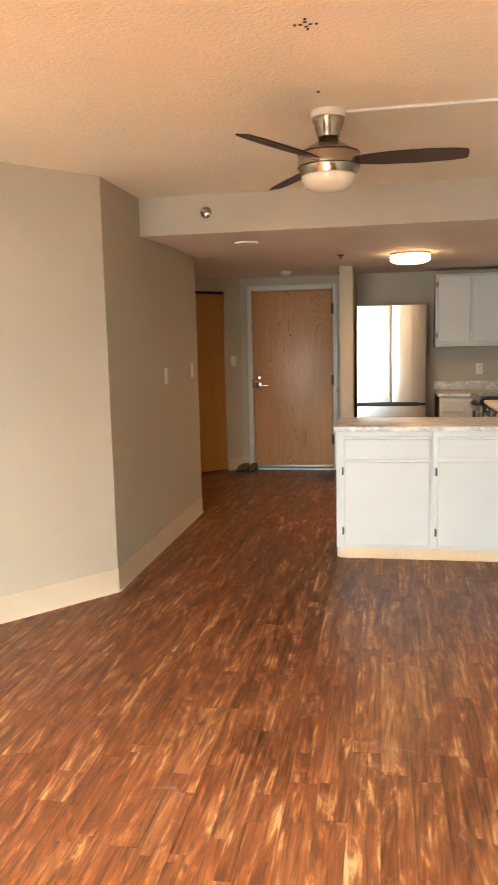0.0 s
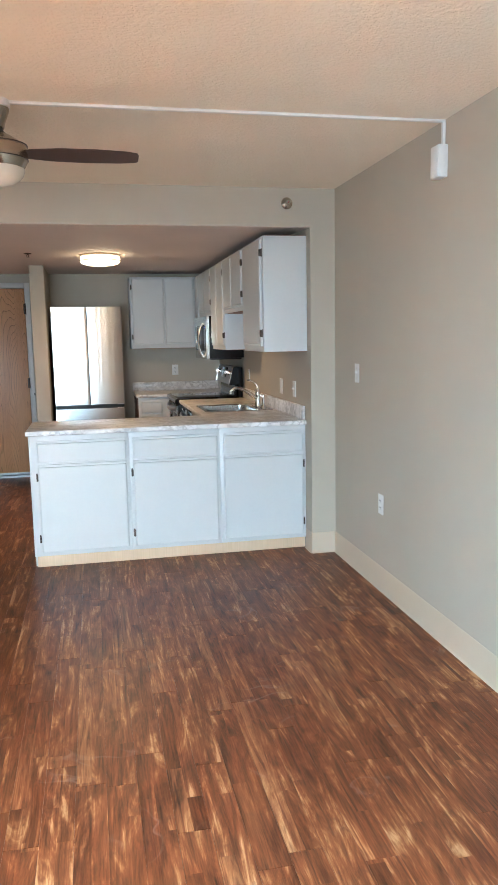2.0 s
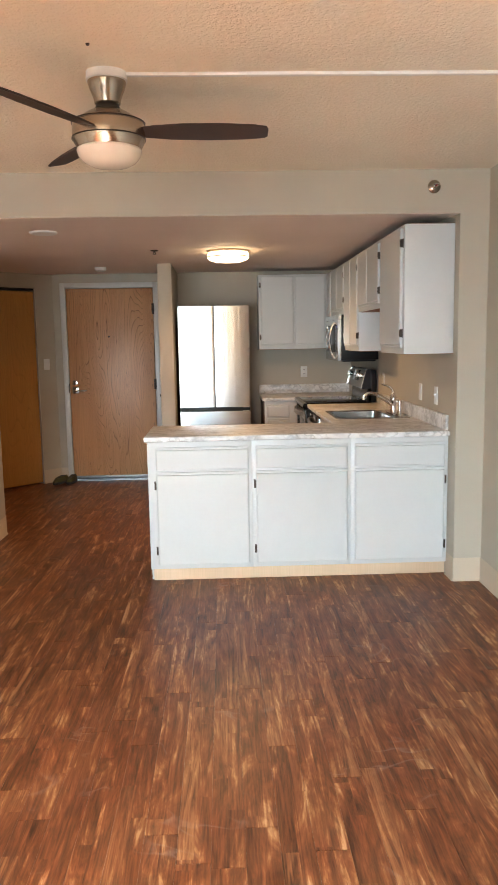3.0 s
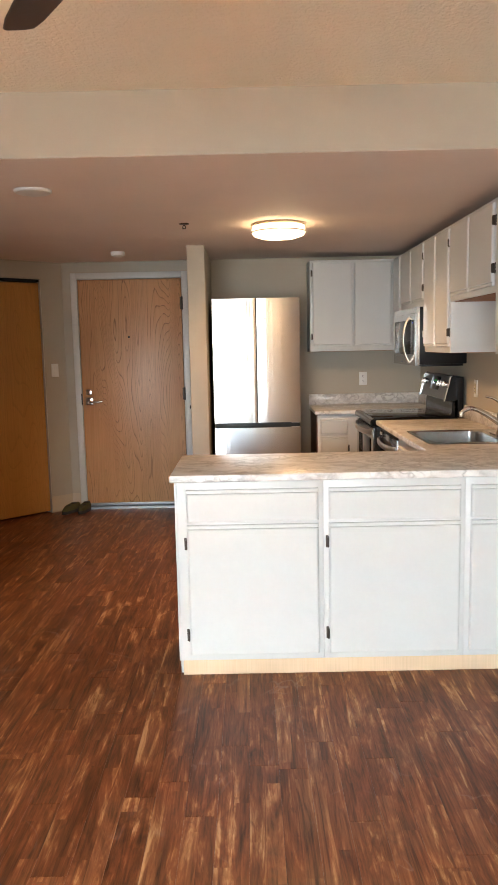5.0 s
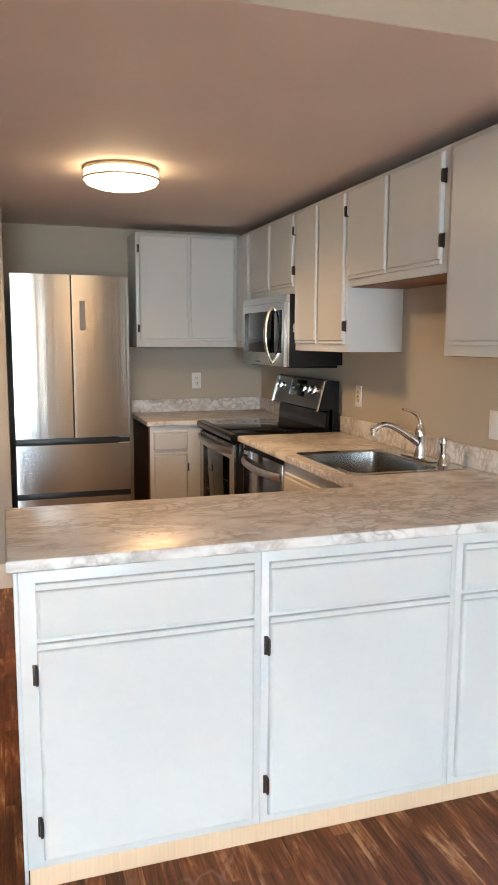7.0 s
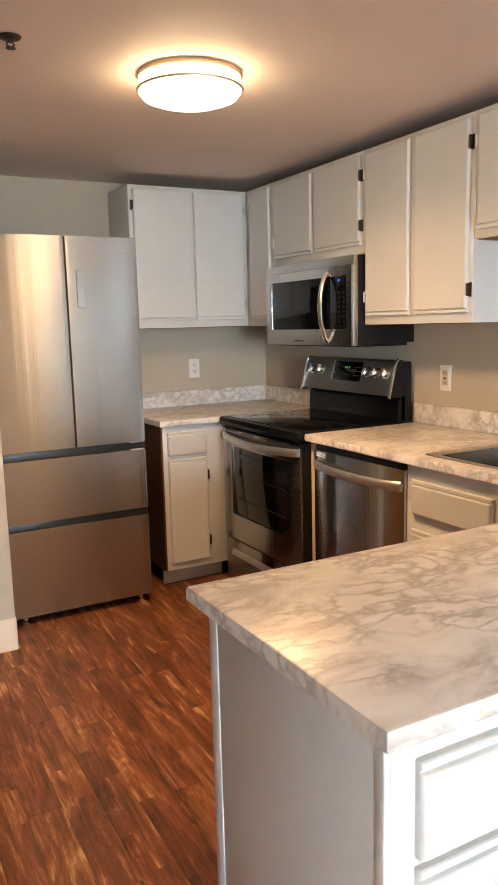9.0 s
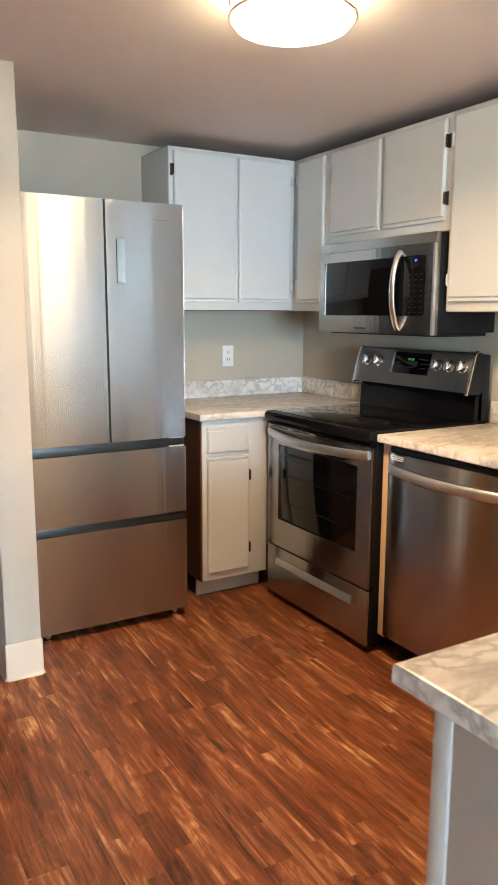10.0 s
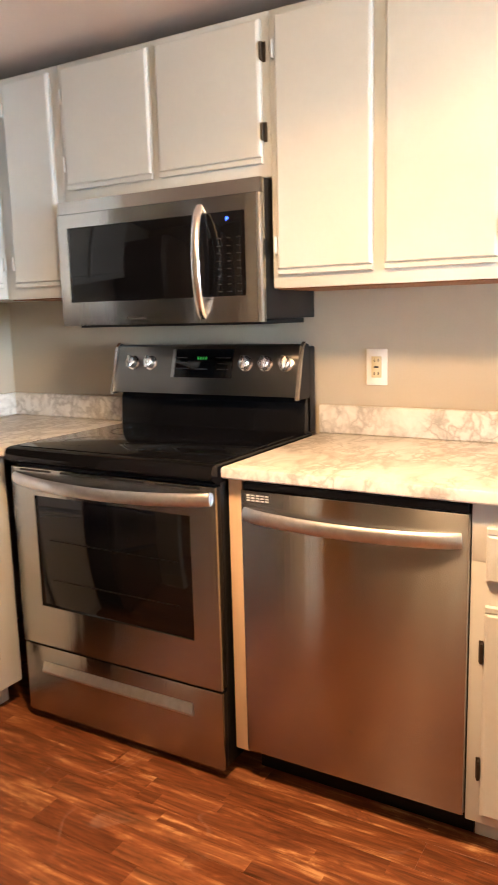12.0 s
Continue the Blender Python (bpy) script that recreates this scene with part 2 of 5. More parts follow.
WALL = painted("greige_wall_paint", (0.445, 0.395, 0.312), 0.6, 170.0, 0.2, 0.03)
KITCHEN_CEIL = painted("smooth_ceiling_paint", (0.79, 0.68, 0.61), 0.7, 90.0, 0.25, 0.03)
STIPPLE = stippled_ceiling()
BASE = painted("tan_cove_base", (0.53, 0.435, 0.32), 0.45, 90.0, 0.08, 0.03)
CABINET = painted("white_cabinet_enamel", (0.59, 0.60, 0.59), 0.34, 60.0, 0.03, 0.01)
TRIM = painted("door_trim_enamel", (0.62, 0.60, 0.56), 0.4, 60.0, 0.1, 0.03)
ENDPANEL = painted("grey_end_panel_paint", (0.52, 0.51, 0.50), 0.5, 90.0, 0.15, 0.03)
PLANK = floor_wood()
SUBFLOOR = plain("floor_joint", (0.045, 0.018, 0.010), 0.8)
ENTRY = door_wood("oak_veneer", (0.46, 0.215, 0.085), (0.56, 0.285, 0.125), (0.64, 0.36, 0.185), 0.9, 0.40, (3.8, 0.42, 58.0))
CLOSET = door_wood("birch_veneer", (0.44, 0.20, 0.045), (0.52, 0.25, 0.062), (0.58, 0.30, 0.085), 0.25, 0.36)
PINE = door_wood("raw_pine_board", (0.64, 0.455, 0.285), (0.70, 0.515, 0.335), (0.74, 0.56, 0.38), 0.0, 0.6)
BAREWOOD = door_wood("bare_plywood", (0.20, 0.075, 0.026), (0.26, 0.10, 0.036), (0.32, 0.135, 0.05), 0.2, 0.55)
RAWSIDE = door_wood("dark_brown_side", (0.06, 0.022, 0.010), (0.085, 0.032, 0.014), (0.11, 0.045, 0.02), 0.2, 0.5)
MARBLE = marble_laminate()
STEEL = steel("brushed_steel")
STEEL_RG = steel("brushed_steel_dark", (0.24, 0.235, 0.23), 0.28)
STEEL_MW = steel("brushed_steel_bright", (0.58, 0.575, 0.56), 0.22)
STEEL_OVEN = steel("brushed_steel_oven", (0.41, 0.40, 0.385), 0.22)
STEEL_DW = steel("brushed_steel_warm", (0.46, 0.46, 0.46), 0.22)
SINKSTEEL = steel("sink_steel", (0.55, 0.54, 0.52), 0.20, (1.0, 1.0, 1.0), 0.2)
NICKEL = steel("brushed_nickel", (0.42, 0.355, 0.29), 0.22, (2.0, 2.0, 60.0), 0.4)
CHROME = plain("chrome", (0.80, 0.80, 0.80), 0.09, 1.0, 0.02)
KNOB = plain("polished_knob", (0.86, 0.85, 0.83), 0.24, 1.0, 0.02)
# nickel of the ceiling light, its warm lamplight put into a paler colour
NICKEL_LIT = plain("satin_nickel_lit", (0.66, 0.56, 0.43), 0.42, 1.0, 0.04)
THRESH = plain("worn_aluminium", (0.36, 0.37, 0.38), 0.5, 1.0)
ALU = plain("aluminium", (0.62, 0.63, 0.64), 0.38, 1.0)
BLACK = plain("black_enamel", (0.005, 0.005, 0.006), 0.12, 0.0, 0.05, 0.2)
GLASSBLACK = plain("black_glass", (0.004, 0.004, 0.005), 0.04, 0.0, 0.02, 0.28)
CASEBLACK = plain("black_plastic", (0.007, 0.0072, 0.0078), 0.38, 0.0, 0.08, 0.22)
GREYPLASTIC = plain("dark_grey_plastic", (0.014, 0.019, 0.021), 0.4)
WHITEPL = plain("white_plastic", (0.74, 0.73, 0.70), 0.35, 0, 0.03)
IVORY = plain("ivory_plastic", (0.55, 0.47, 0.30), 0.4, 0, 0.05)
BRONZE = plain("dark_bronze", (0.06, 0.045, 0.035), 0.4, 0.7)
BLADE = door_wood("espresso_blade", (0.030, 0.014, 0.009), (0.042, 0.020, 0.013), (0.055, 0.027, 0.017), 0.2, 0.45)
OPAL = painted("opal_glass", (0.70, 0.64, 0.54), 0.25, 40.0, 0.0, 0.02)
LAMPGLASS = glow("lit_diffuser", (1.0, 0.72, 0.40), 0.8)
BLUE = glow("blue_digits", (0.05, 0.12, 1.0), 0.16)
GREEN = glow("green_digits", (0.10, 0.9, 0.12), 0.004)
PRINT = plain("pale_print", (0.035, 0.035, 0.038), 0.5)
FAINT = plain("faint_key_print", (0.016, 0.016, 0.018), 0.4)
LIGHTPRINT = plain("silver_print", (0.62, 0.61, 0.59), 0.35)
DARKGLOSS = plain("smoked_control_glass", (0.42, 0.43, 0.44), 0.12, 1.0)
STRIP = plain("control_strip_metal", (0.34, 0.33, 0.32), 0.16, 1.0)
DARK = plain("dark_recess", (0.02, 0.017, 0.015), 0.7)
RUBBER = plain("shoe_rubber", (0.035, 0.032, 0.028), 0.7)
OLIVE = plain("olive_canvas", (0.085, 0.075, 0.022), 0.85)
SHOEDARK = plain("dark_canvas", (0.035, 0.03, 0.022), 0.85)
GLASS = clear_glass()
FRAMEWHITE = painted("window_vinyl", (0.74, 0.74, 0.72), 0.4, 60.0, 0.05, 0.02)

# ---- mesh helpers ----


def origin(ob):
    p = Vector((0, 0, 0))
    while ob is not None:
        p += ob.location
        ob = ob.parent
    return p


def thing(name, at, label, category, group="", kind=""):
    e = new(name)
    e.empty_display_size = 0.1
    e.location = at
    return tagged(e, label, category, group, kind)


def to_mesh(name, bm, material, smooth=True):
    bmesh.ops.recalc_face_normals(bm, faces=bm.faces)
    me = bpy.data.meshes.new(name)
    bm.to_mesh(me)
    bm.free()
    mats = material if isinstance(material, (list, tuple)) else [material]
    for m in mats:
        me.materials.append(m)
    if smooth:
        for p in me.polygons:
            p.use_smooth = True
        me.set_sharp_from_angle(angle=radians(32))
    return me


def part(name, bm, material, parent, label="", smooth=True):
    """Link a bmesh, drawn in room coordinates, as one mesh object under a thing or part."""
    me = to_mesh(name, bm, material, smooth)
    o = origin(parent)
    me.transform(Matrix.Translation(-o))
    ob = new(name, me)
    ob.parent = parent
    return tagged(ob, label)


def solid(name, bm, material, label, category, kind="structure", at=(0, 0, 0), smooth=True):
    """Link a bmesh as a top-level mesh of its own."""
    me = to_mesh(name, bm, material, smooth)
    me.transform(Matrix.Translation(-Vector(at)))
    ob = new(name, me)
    ob.location = at
    return tagged(ob, label, category, "", kind)


def merge(bm, tmp):
    me = bpy.data.meshes.new("tmp")
    tmp.to_mesh(me)
    tmp.free()
    bm.from_mesh(me)
    bpy.data.meshes.remove(me)
    return bm


def box(x0, y0, z0, x1, y1, z1, bev=0.0, bm=None, seg=2):
    tmp = bmesh.new()
    bmesh.ops.create_cube(tmp, size=1.0)
    for v in tmp.verts:
        v.co = Vector(((x0 + x1) / 2 + v.co.x * (x1 - x0), (y0 + y1) / 2 + v.co.y * (y1 - y0), (z0 + z1) / 2 + v.co.z * (z1 - z0)))
    if bev > 0:
        bmesh.ops.bevel(tmp, geom=tmp.edges[:], offset=bev, segments=seg, profile=0.5, affect="EDGES")
    return merge(bm, tmp) if bm else tmp


def prism(points, lo, hi, axis, bm=None):
    """Extrude a closed outline along an axis. axis x: points are (y, z); y: (x, z); z: (x, y)."""
    tmp = bmesh.new()

    def put(p, w):
        a, b = p
        return {"x": (w, a, b), "y": (a, w, b), "z": (a, b, w)}[axis]
    rows = [[tmp.verts.new(put(p, w)) for p in points] for w in (lo, hi)]
    n = len(points)
    for i in range(n):
        tmp.faces.new((rows[0][i], rows[0][(i + 1) % n], rows[1][(i + 1) % n], rows[1][i]))
    tmp.faces.new(rows[0])
    tmp.faces.new(rows[1][::-1])
    bmesh.ops.recalc_face_normals(tmp, faces=tmp.faces)
    return merge(bm, tmp) if bm else tmp


def lathe(profile, centre, seg=40, axis="z", bm=None):
    """Turn (radius, height) points about an axis through centre."""
    tmp = bmesh.new()
    c = Vector(centre)
    rings = []
    for r, h in profile:
        ring = []
        for i in range(seg if r > 1e-5 else 1):
            a = 2 * math.pi * i / seg
            p = {"z": (r * math.cos(a), r * math.sin(a), h), "y": (r * math.cos(a), h, r * math.sin(a)), "x": (h, r * math.cos(a), r * math.sin(a))}[axis]
            ring.append(tmp.verts.new(c + Vector(p)))
        rings.append(ring)
    for a, b in zip(rings, rings[1:]):
        for i in range(seg):
            j = (i + 1) % seg
            if len(a) == 1 and len(b) == 1:
                continue
            if len(a) == 1:
                tmp.faces.new((a[0], b[j], b[i]))
            elif len(b) == 1:
                tmp.faces.new((a[i], a[j], b[0]))
            else:
                tmp.faces.new((a[i], a[j], b[j], b[i]))
    if profile[0] == profile[-1]:
        bmesh.ops.remove_doubles(tmp, verts=tmp.verts, dist=1e-6)
    else:
        for ring in (rings[0], rings[-1]):
            if len(ring) > 2:
                tmp.faces.new(ring)
    bmesh.ops.recalc_face_normals(tmp, faces=tmp.faces)
    return merge(bm, tmp) if bm else tmp


def tube(points, radii, seg=14, flat=1.0, side=(0, 0, 1), bm=None):
    """Sweep a round or flattened section along a line of points."""
    tmp = bmesh.new()
    pts = [Vector(p) for p in points]
    rs = radii if isinstance(radii, (list, tuple)) else [radii] * len(pts)
    rings = []
    for i, p in enumerate(pts):
        d = (pts[min(i + 1, len(pts) - 1)] - pts[max(i - 1, 0)]).normalized()
        u = d.cross(Vector(side))
        if u.length < 1e-4:
            u = d.cross(Vector((1, 0, 0)))
        u.normalize()
        w = u.cross(d).normalized()
        rings.append([tmp.verts.new(p + rs[i] * (math.cos(a) * u * flat + math.sin(a) * w)) for a in (2 * math.pi * k / seg for k in range(seg))])
    for a, b in zip(rings, rings[1:]):
        for i in range(seg):
            j = (i + 1) % seg
            tmp.faces.new((a[i], a[j], b[j], b[i]))
    tmp.faces.new(rings[0])
    tmp.faces.new(rings[-1])
    bmesh.ops.recalc_face_normals(tmp, faces=tmp.faces)
    return merge(bm, tmp) if bm else tmp


def arc(f, n=14):
    return [f(i / (n - 1)) for i in range(n)]


# a face to build on: '-y' faces have u = x, '-x' faces have u = y, '+x' faces have u = y; d goes out of the face
def fbox(face, side, u0, u1, z0, z1, d0, d1, bev=0.0, bm=None):
    if side == "-y":
        return box(u0, face - d1, z0, u1, face - d0, z1, bev, bm)
    if side == "-x":
        return box(face - d1, u0, z0, face - d0, u1, z1, bev, bm)
    return box(face + d0, u0, z0, face + d1, u1, z1, bev, bm)


def fprism(face, side, outline, u0, u1, bm=None):
    """Outline of (d, z) swept along the face from u0 to u1."""
    if side == "-y":
        return prism([(face - d, z) for d, z in outline], u0, u1, "x", bm)
    return prism([(face - d, z) for d, z in outline], u0, u1, "y", bm)


# ---- structure ----
T = 0.12
f = thing("floor", (0, 0, 0), "reddish-brown acacia-look plank floor, scuffed and glossy", "floor", kind="structure")
part("underlay", box(XW - T, YS - T, -0.15, XR + T, YE + T, -0.004), SUBFLOOR, f, "dark bed under the planks")

solid("wall_right", box(XR, YS, 0, XR + T, YB, LIV_Z), WALL, "greige painted living-room wall", "wall")
solid("wall_kitchen_right", box(XK, YB, 0, XR + T, YK, LIV_Z), WALL, "greige painted kitchen side wall and its end", "wall")
solid("wall_kitchen_back", box(0.012, YK, 0, XR + T, YK + T, LIV_Z), WALL, "greige painted kitchen back wall behind the refrigerator", "wall")
solid("wall_partition", box(-0.12, 2.565, 0, 0.012, YE, KIT_Z, 0.004), WALL, "greige painted stub wall beside the refrigerator", "wall")
solid("wall_hall", box(XL - T, -0.835, 0, XL, 1.29, LIV_Z), WALL, "greige painted hall wall with switches", "wall")
solid("wall_hall_return", box(-2.15, 1.17, 0, XL - T, 1.29, LIV_Z), WALL, "greige painted return wall of the entry nook", "wall")
solid("wall_nook", box(-2.27, 1.17, 0, -2.15, 2.70, LIV_Z), WALL, "greige painted side wall of the entry nook", "wall")

# slanted living-room wall running back from the hall wall's corner
ax, ay, sx, sy = XL, -0.835, XW, -0.835 - (XL - XW) * 1.235
dirv = Vector((sx - ax, sy - ay, 0)).normalized()
nrm = Vector((dirv.y, -dirv.x, 0))
if nrm.x > 0:
    nrm = -nrm
solid("wall_slanted", prism([(ax, ay), (sx, sy), (sx + nrm.x * T, sy + nrm.y * T), (ax - T, ay)], 0, LIV_Z, "z"), WALL, "cream-lit greige slanted living-room wall", "wall")
solid("wall_left", box(XW - T, YS, 0, XW, sy, LIV_Z), WALL, "greige painted far living-room wall", "wall")

# window wall behind the walk, with one wide opening
WX0, WX1, WZ0, WZ1 = -2.15, 0.48, 0.06, 2.25
wbm = box(XW - T, YS - T, 0, WX0, YS, LIV_Z)
box(WX1, YS - T, 0, XR + T, YS, LIV_Z, 0, wbm)
box(WX0, YS - T, 0, WX1, YS, WZ0, 0, wbm)
box(WX0, YS - T, WZ1, WX1, YS, LIV_Z, 0, wbm)
solid("wall_window", wbm, WALL, "greige painted wall round a wide window", "wall")
w = thing("window_1", (-0.35, YS, WZ0), "wide white vinyl patio window with three panes", "window", kind="structure")
fb = box(WX0, YS - 0.09, WZ0, WX1, YS - 0.03, WZ0 + 0.06, 0.004)
for a, b_, c, d in ((WX0, WZ1 - 0.06, WX1, WZ1), (WX0, WZ0 + 0.06, WX0 + 0.06, WZ1 - 0.06), (WX1 - 0.06, WZ0 + 0.06, WX1, WZ1 - 0.06), (-1.32, WZ0 + 0.06, -1.25, WZ1 - 0.06), (-0.45, WZ0 + 0.06, -0.38, WZ1 - 0.06)):
    box(a, YS - 0.09, b_, c, YS - 0.03, d, 0.004, fb)
part("window_frame", fb, FRAMEWHITE, w)
for a, c in ((WX0 + 0.06, -1.32), (-1.25, -0.45), (-0.38, WX1 - 0.06)):
    p = part("pane", box(a, YS - 0.064, WZ0 + 0.06, c, YS - 0.058, WZ1 - 0.06), GLASS, w)
    p.visible_shadow = False

# entry wall with the door opening, closet wall at 45 degrees
DX0, DX1, DZ = -1.232, -0.198, 2.115
ebm = box(-1.36, YE, 0, DX0 + 0.05, YE + T, LIV_Z)
box(DX1 - 0.05, YE, 0, 0.012, YE + T, LIV_Z, 0, ebm)
box(DX0 + 0.05, YE, DZ - 0.05, DX1 - 0.05, YE + T, LIV_Z, 0, ebm)
solid("wall_entry", ebm, WALL, "greige painted wall round the entry door", "wall")
P0 = Vector((-1.31, 3.55, 0))
DD = Vector((-1, -1, 0)).normalized()
DN = Vector((-1, 1, 0)).normalized()


def slanted(u0, u1, d0, d1, z0, z1, bev=0.0, bm=None):
    """Box on the closet wall: u along it from the corner, d out into the hall."""
    t = box(u0, -d1, z0, u1, -d0, z1, bev)
    for v in t.verts:
        q = P0 + DD * v.co.x + DN * v.co.y
        v.co = Vector((q.x, q.y, v.co.z))
    return merge(bm, t) if bm else t


CL0, CL1, CLZ = 0.215, 0.925, 2.045
cbm = slanted(0, CL0 - 0.004, -T, 0, 0, LIV_Z)
slanted(CL1 + 0.004, 1.22, -T, 0, 0, LIV_Z, 0, cbm)
slanted(CL0 - 0.004, CL1 + 0.004, -T, 0, CLZ + 0.012, LIV_Z, 0, cbm)
solid("wall_closet", cbm, WALL, "greige painted angled wall round the closet door", "wall")
# unseen board added behind the closet opening, so no sky leaks round the door
solid("light_stop_closet", slanted(CL0 - 0.05, CL1 + 0.05, -T - 0.05, -T - 0.001, 0, LIV_Z), WALL, "added unseen board that keeps sky light out of the closet opening", "wall")
# another added board, out of sight, blocks light at the entry door's edges
solid("light_stop_entry", box(-1.36, YE + T + 0.001, -0.15, 0.1, YE + T + 0.05, LIV_Z + 0.1), WALL, "added unseen board that blocks sky light behind the entry door", "wall")

solid("ceiling", box(XW - T, YS - T, LIV_Z, XR + T, YE + T, LIV_Z + 0.1), STIPPLE, "cream stippled living-room ceiling", "ceiling")
sb = box(XL, YB + 0.0205, KIT_Z, XK, YK, LIV_Z - 0.004)
box(-2.15, 1.29, KIT_Z, XL, YE, LIV_Z - 0.004, 0, sb)
solid("ceiling_kitchen", sb, KITCHEN_CEIL, "smooth off-white lowered kitchen ceiling", "ceiling")
solid("soffit_face", box(XL, YB, 2.187, XK, YB + 0.02, LIV_Z), WALL, "greige painted soffit face over the kitchen opening", "wall")

solid("ceiling_edge", prism([(YB + 0.0005, 2.1862), (YB + 0.62, 2.2047), (YB + 0.0206, 2.2047), (YB + 0.0206, 2.1868), (YB + 0.0005, 2.1868)], XL + 0.001, XK - 0.001, "x"), KITCHEN_CEIL, "smooth off-white eased edge of the lowered ceiling", "ceiling")

# baseboards of tan cove vinyl


def cove(name, a, b, h=0.145):
    """Cove base strip along the wall from a to b, standing to the left of that line."""
    a, b = Vector((*a, 0)), Vector((*b, 0))
    d = (b - a).normalized()
    n = Vector((-d.y, d.x, 0))
    tmp = bmesh.new()
    prof = [(0.0005, 0.001), (0.013, 0.001), (0.008, 0.006), (0.0045, 0.015), (0.0035, h - 0.003), (0.002, h), (0.0005, h)]
    rows = [[tmp.verts.new(q + n * o + Vector((0, 0, z))) for o, z in prof] for q in (a, b)]
    k = len(prof)
    for i in range(k):
        tmp.faces.new((rows[0][i], rows[0][(i + 1) % k], rows[1][(i + 1) % k], rows[1][i]))
    tmp.faces.new(rows[0])
    tmp.faces.new(rows[1][::-1])
    solid(name, tmp, BASE, "tan vinyl cove baseboard", "baseboard")


cove("baseboard_right", (XR, YS), (XR, YB))
cove("baseboard_end", (XR - 0.004, YB), (XK, YB))
cove("baseboard_end_side", (XK, YB - 0.004), (XK, -0.006))
cove("baseboard_hall", (XL, 1.29), (XL, -0.835))
cove("baseboard_slanted", (ax, ay), (sx, sy))
cove("baseboard_left", (XW, sy), (XW, YS))
cove("baseboard_closet", tuple(P0.xy), tuple((P0 + DD * (CL0 - 0.004)).xy))
cove("baseboard_entry", (DX0, YE), (-1.31, YE))
cove("baseboard_partition_end", (0.012, 2.565), (-0.12, 2.565))
cove("baseboard_partition_side", (-0.12, 2.561), (-0.12, YE - 0.03))
cove("baseboard_partition_inside", (0.012, 2.85), (0.012, 2.561))
cove("baseboard_window", (XW, YS), (XR, YS))

# ---- doors ----
d1 = thing("door_1", ((DX0 + DX1) / 2, YE, 0), "closed oak-veneer entry door with flame grain in pale painted frame", "door", kind="structure")
jam = box(DX0, YE - 0.016, 0, DX0 + 0.055, YE + 0.09, DZ, 0.004)
box(DX1 - 0.055, YE - 0.016, 0, DX1, YE + 0.09, DZ, 0.004, jam)
box(DX0 + 0.055, YE - 0.016, DZ - 0.055, DX1 - 0.055, YE + 0.09, DZ, 0.004, jam)
part("door_frame", jam, TRIM, d1, "pale painted steel frame")
LX0, LX1, LZ = DX0 + 0.057, DX1 - 0.057, DZ - 0.057
leaf = part("door_leaf", box(LX0 + 0.003, YE - 0.004, 0.035, LX1 - 0.003, YE + 0.04, LZ - 0.003, 0.003), ENTRY, d1)
part("threshold", prism([(LX0 - 0.002, 0.0), (LX1 + 0.002, 0.0), (LX1 + 0.002, 0.022), (LX0 - 0.002, 0.022)], YE - 0.045, YE + 0.09, "y"), THRESH, d1, "aluminium threshold")
part("door_sweep", box(LX0 + 0.004, YE - 0.016, 0.026, LX1 - 0.004, YE - 0.004, 0.052, 0.002), THRESH, d1, "aluminium door sweep")
hx, hz = LX0 + 0.062, 0.985
part("handle_plate", box(hx - 0.035, YE - 0.012, hz - 0.035, hx + 0.035, YE - 0.004, hz + 0.035, 0.003), CHROME, leaf, "square chrome plate")
lv = tube([(hx, YE - 0.012, hz - 0.002), (hx, YE - 0.05, hz - 0.002)], 0.011)
tube(arc(lambda t: (hx + 0.125 * t, YE - 0.052 + 0.006 * t, hz - 0.002 - 0.004 * math.sin(3.1 * t)), 8), [0.011] * 7 + [0.008], 12, 1.0, (0, 0, 1), lv)
part("lever_handle", lv, CHROME, leaf, "chrome lever handle")
part("deadbolt", box(hx - 0.026, YE - 0.018, hz + 0.055, hx + 0.026, YE - 0.004, hz + 0.107, 0.004), CHROME, leaf, "chrome deadbolt")
part("latch_strike", box(DX0 + 0.050, YE - 0.019, 0.955, DX0 + 0.0575, YE - 0.004, 1.055, 0.001), BRONZE, d1)
for z in (1.78, 0.98, 0.30):
    hb = lathe([(0.0, 0), (0.008, 0), (0.008, 0.115), (0.0, 0.115)], (LX1 + 0.002, YE - 0.018, z), 12)
    box(LX1 - 0.016, YE - 0.0175, z + 0.004, LX1 + 0.001, YE - 0.0145, z + 0.111, 0.001, hb)
    part("door_hinge", hb, BRONZE, leaf)
part("peephole", lathe([(0.0, 0), (0.010, 0), (0.010, -0.004), (0.006, -0.006), (0, -0.006)], ((LX0 + LX1) / 2 - 0.02, YE - 0.004, 1.55), 16, "y"), BRONZE, leaf)
part("door_stop_bumper", box(DX1 - 0.012, YE - 0.024, 0.90, DX1 - 0.002, YE - 0.016, 0.93, 0.002), CASEBLACK, d1)

d2 = thing("door_2", tuple(P0 + DD * (CL0 + CL1) / 2), "closed flat honey-coloured birch closet door", "door", kind="structure")
lf = part("door_leaf", slanted(CL0 + 0.006, CL1 - 0.006, -0.055, -0.018, 0.018, CLZ - 0.022, 0.003), CLOSET, d2)
part("door_track", slanted(CL0, CL1, -0.08, -0.010, CLZ - 0.010, CLZ + 0.010), CASEBLACK, d2, "dark metal track")
part("jamb", slanted(CL0 - 0.003, CL0 + 0.003, -0.10, 0.004, 0, CLZ + 0.008, 0.001), TRIM, d2)

# ---- cabinets ----


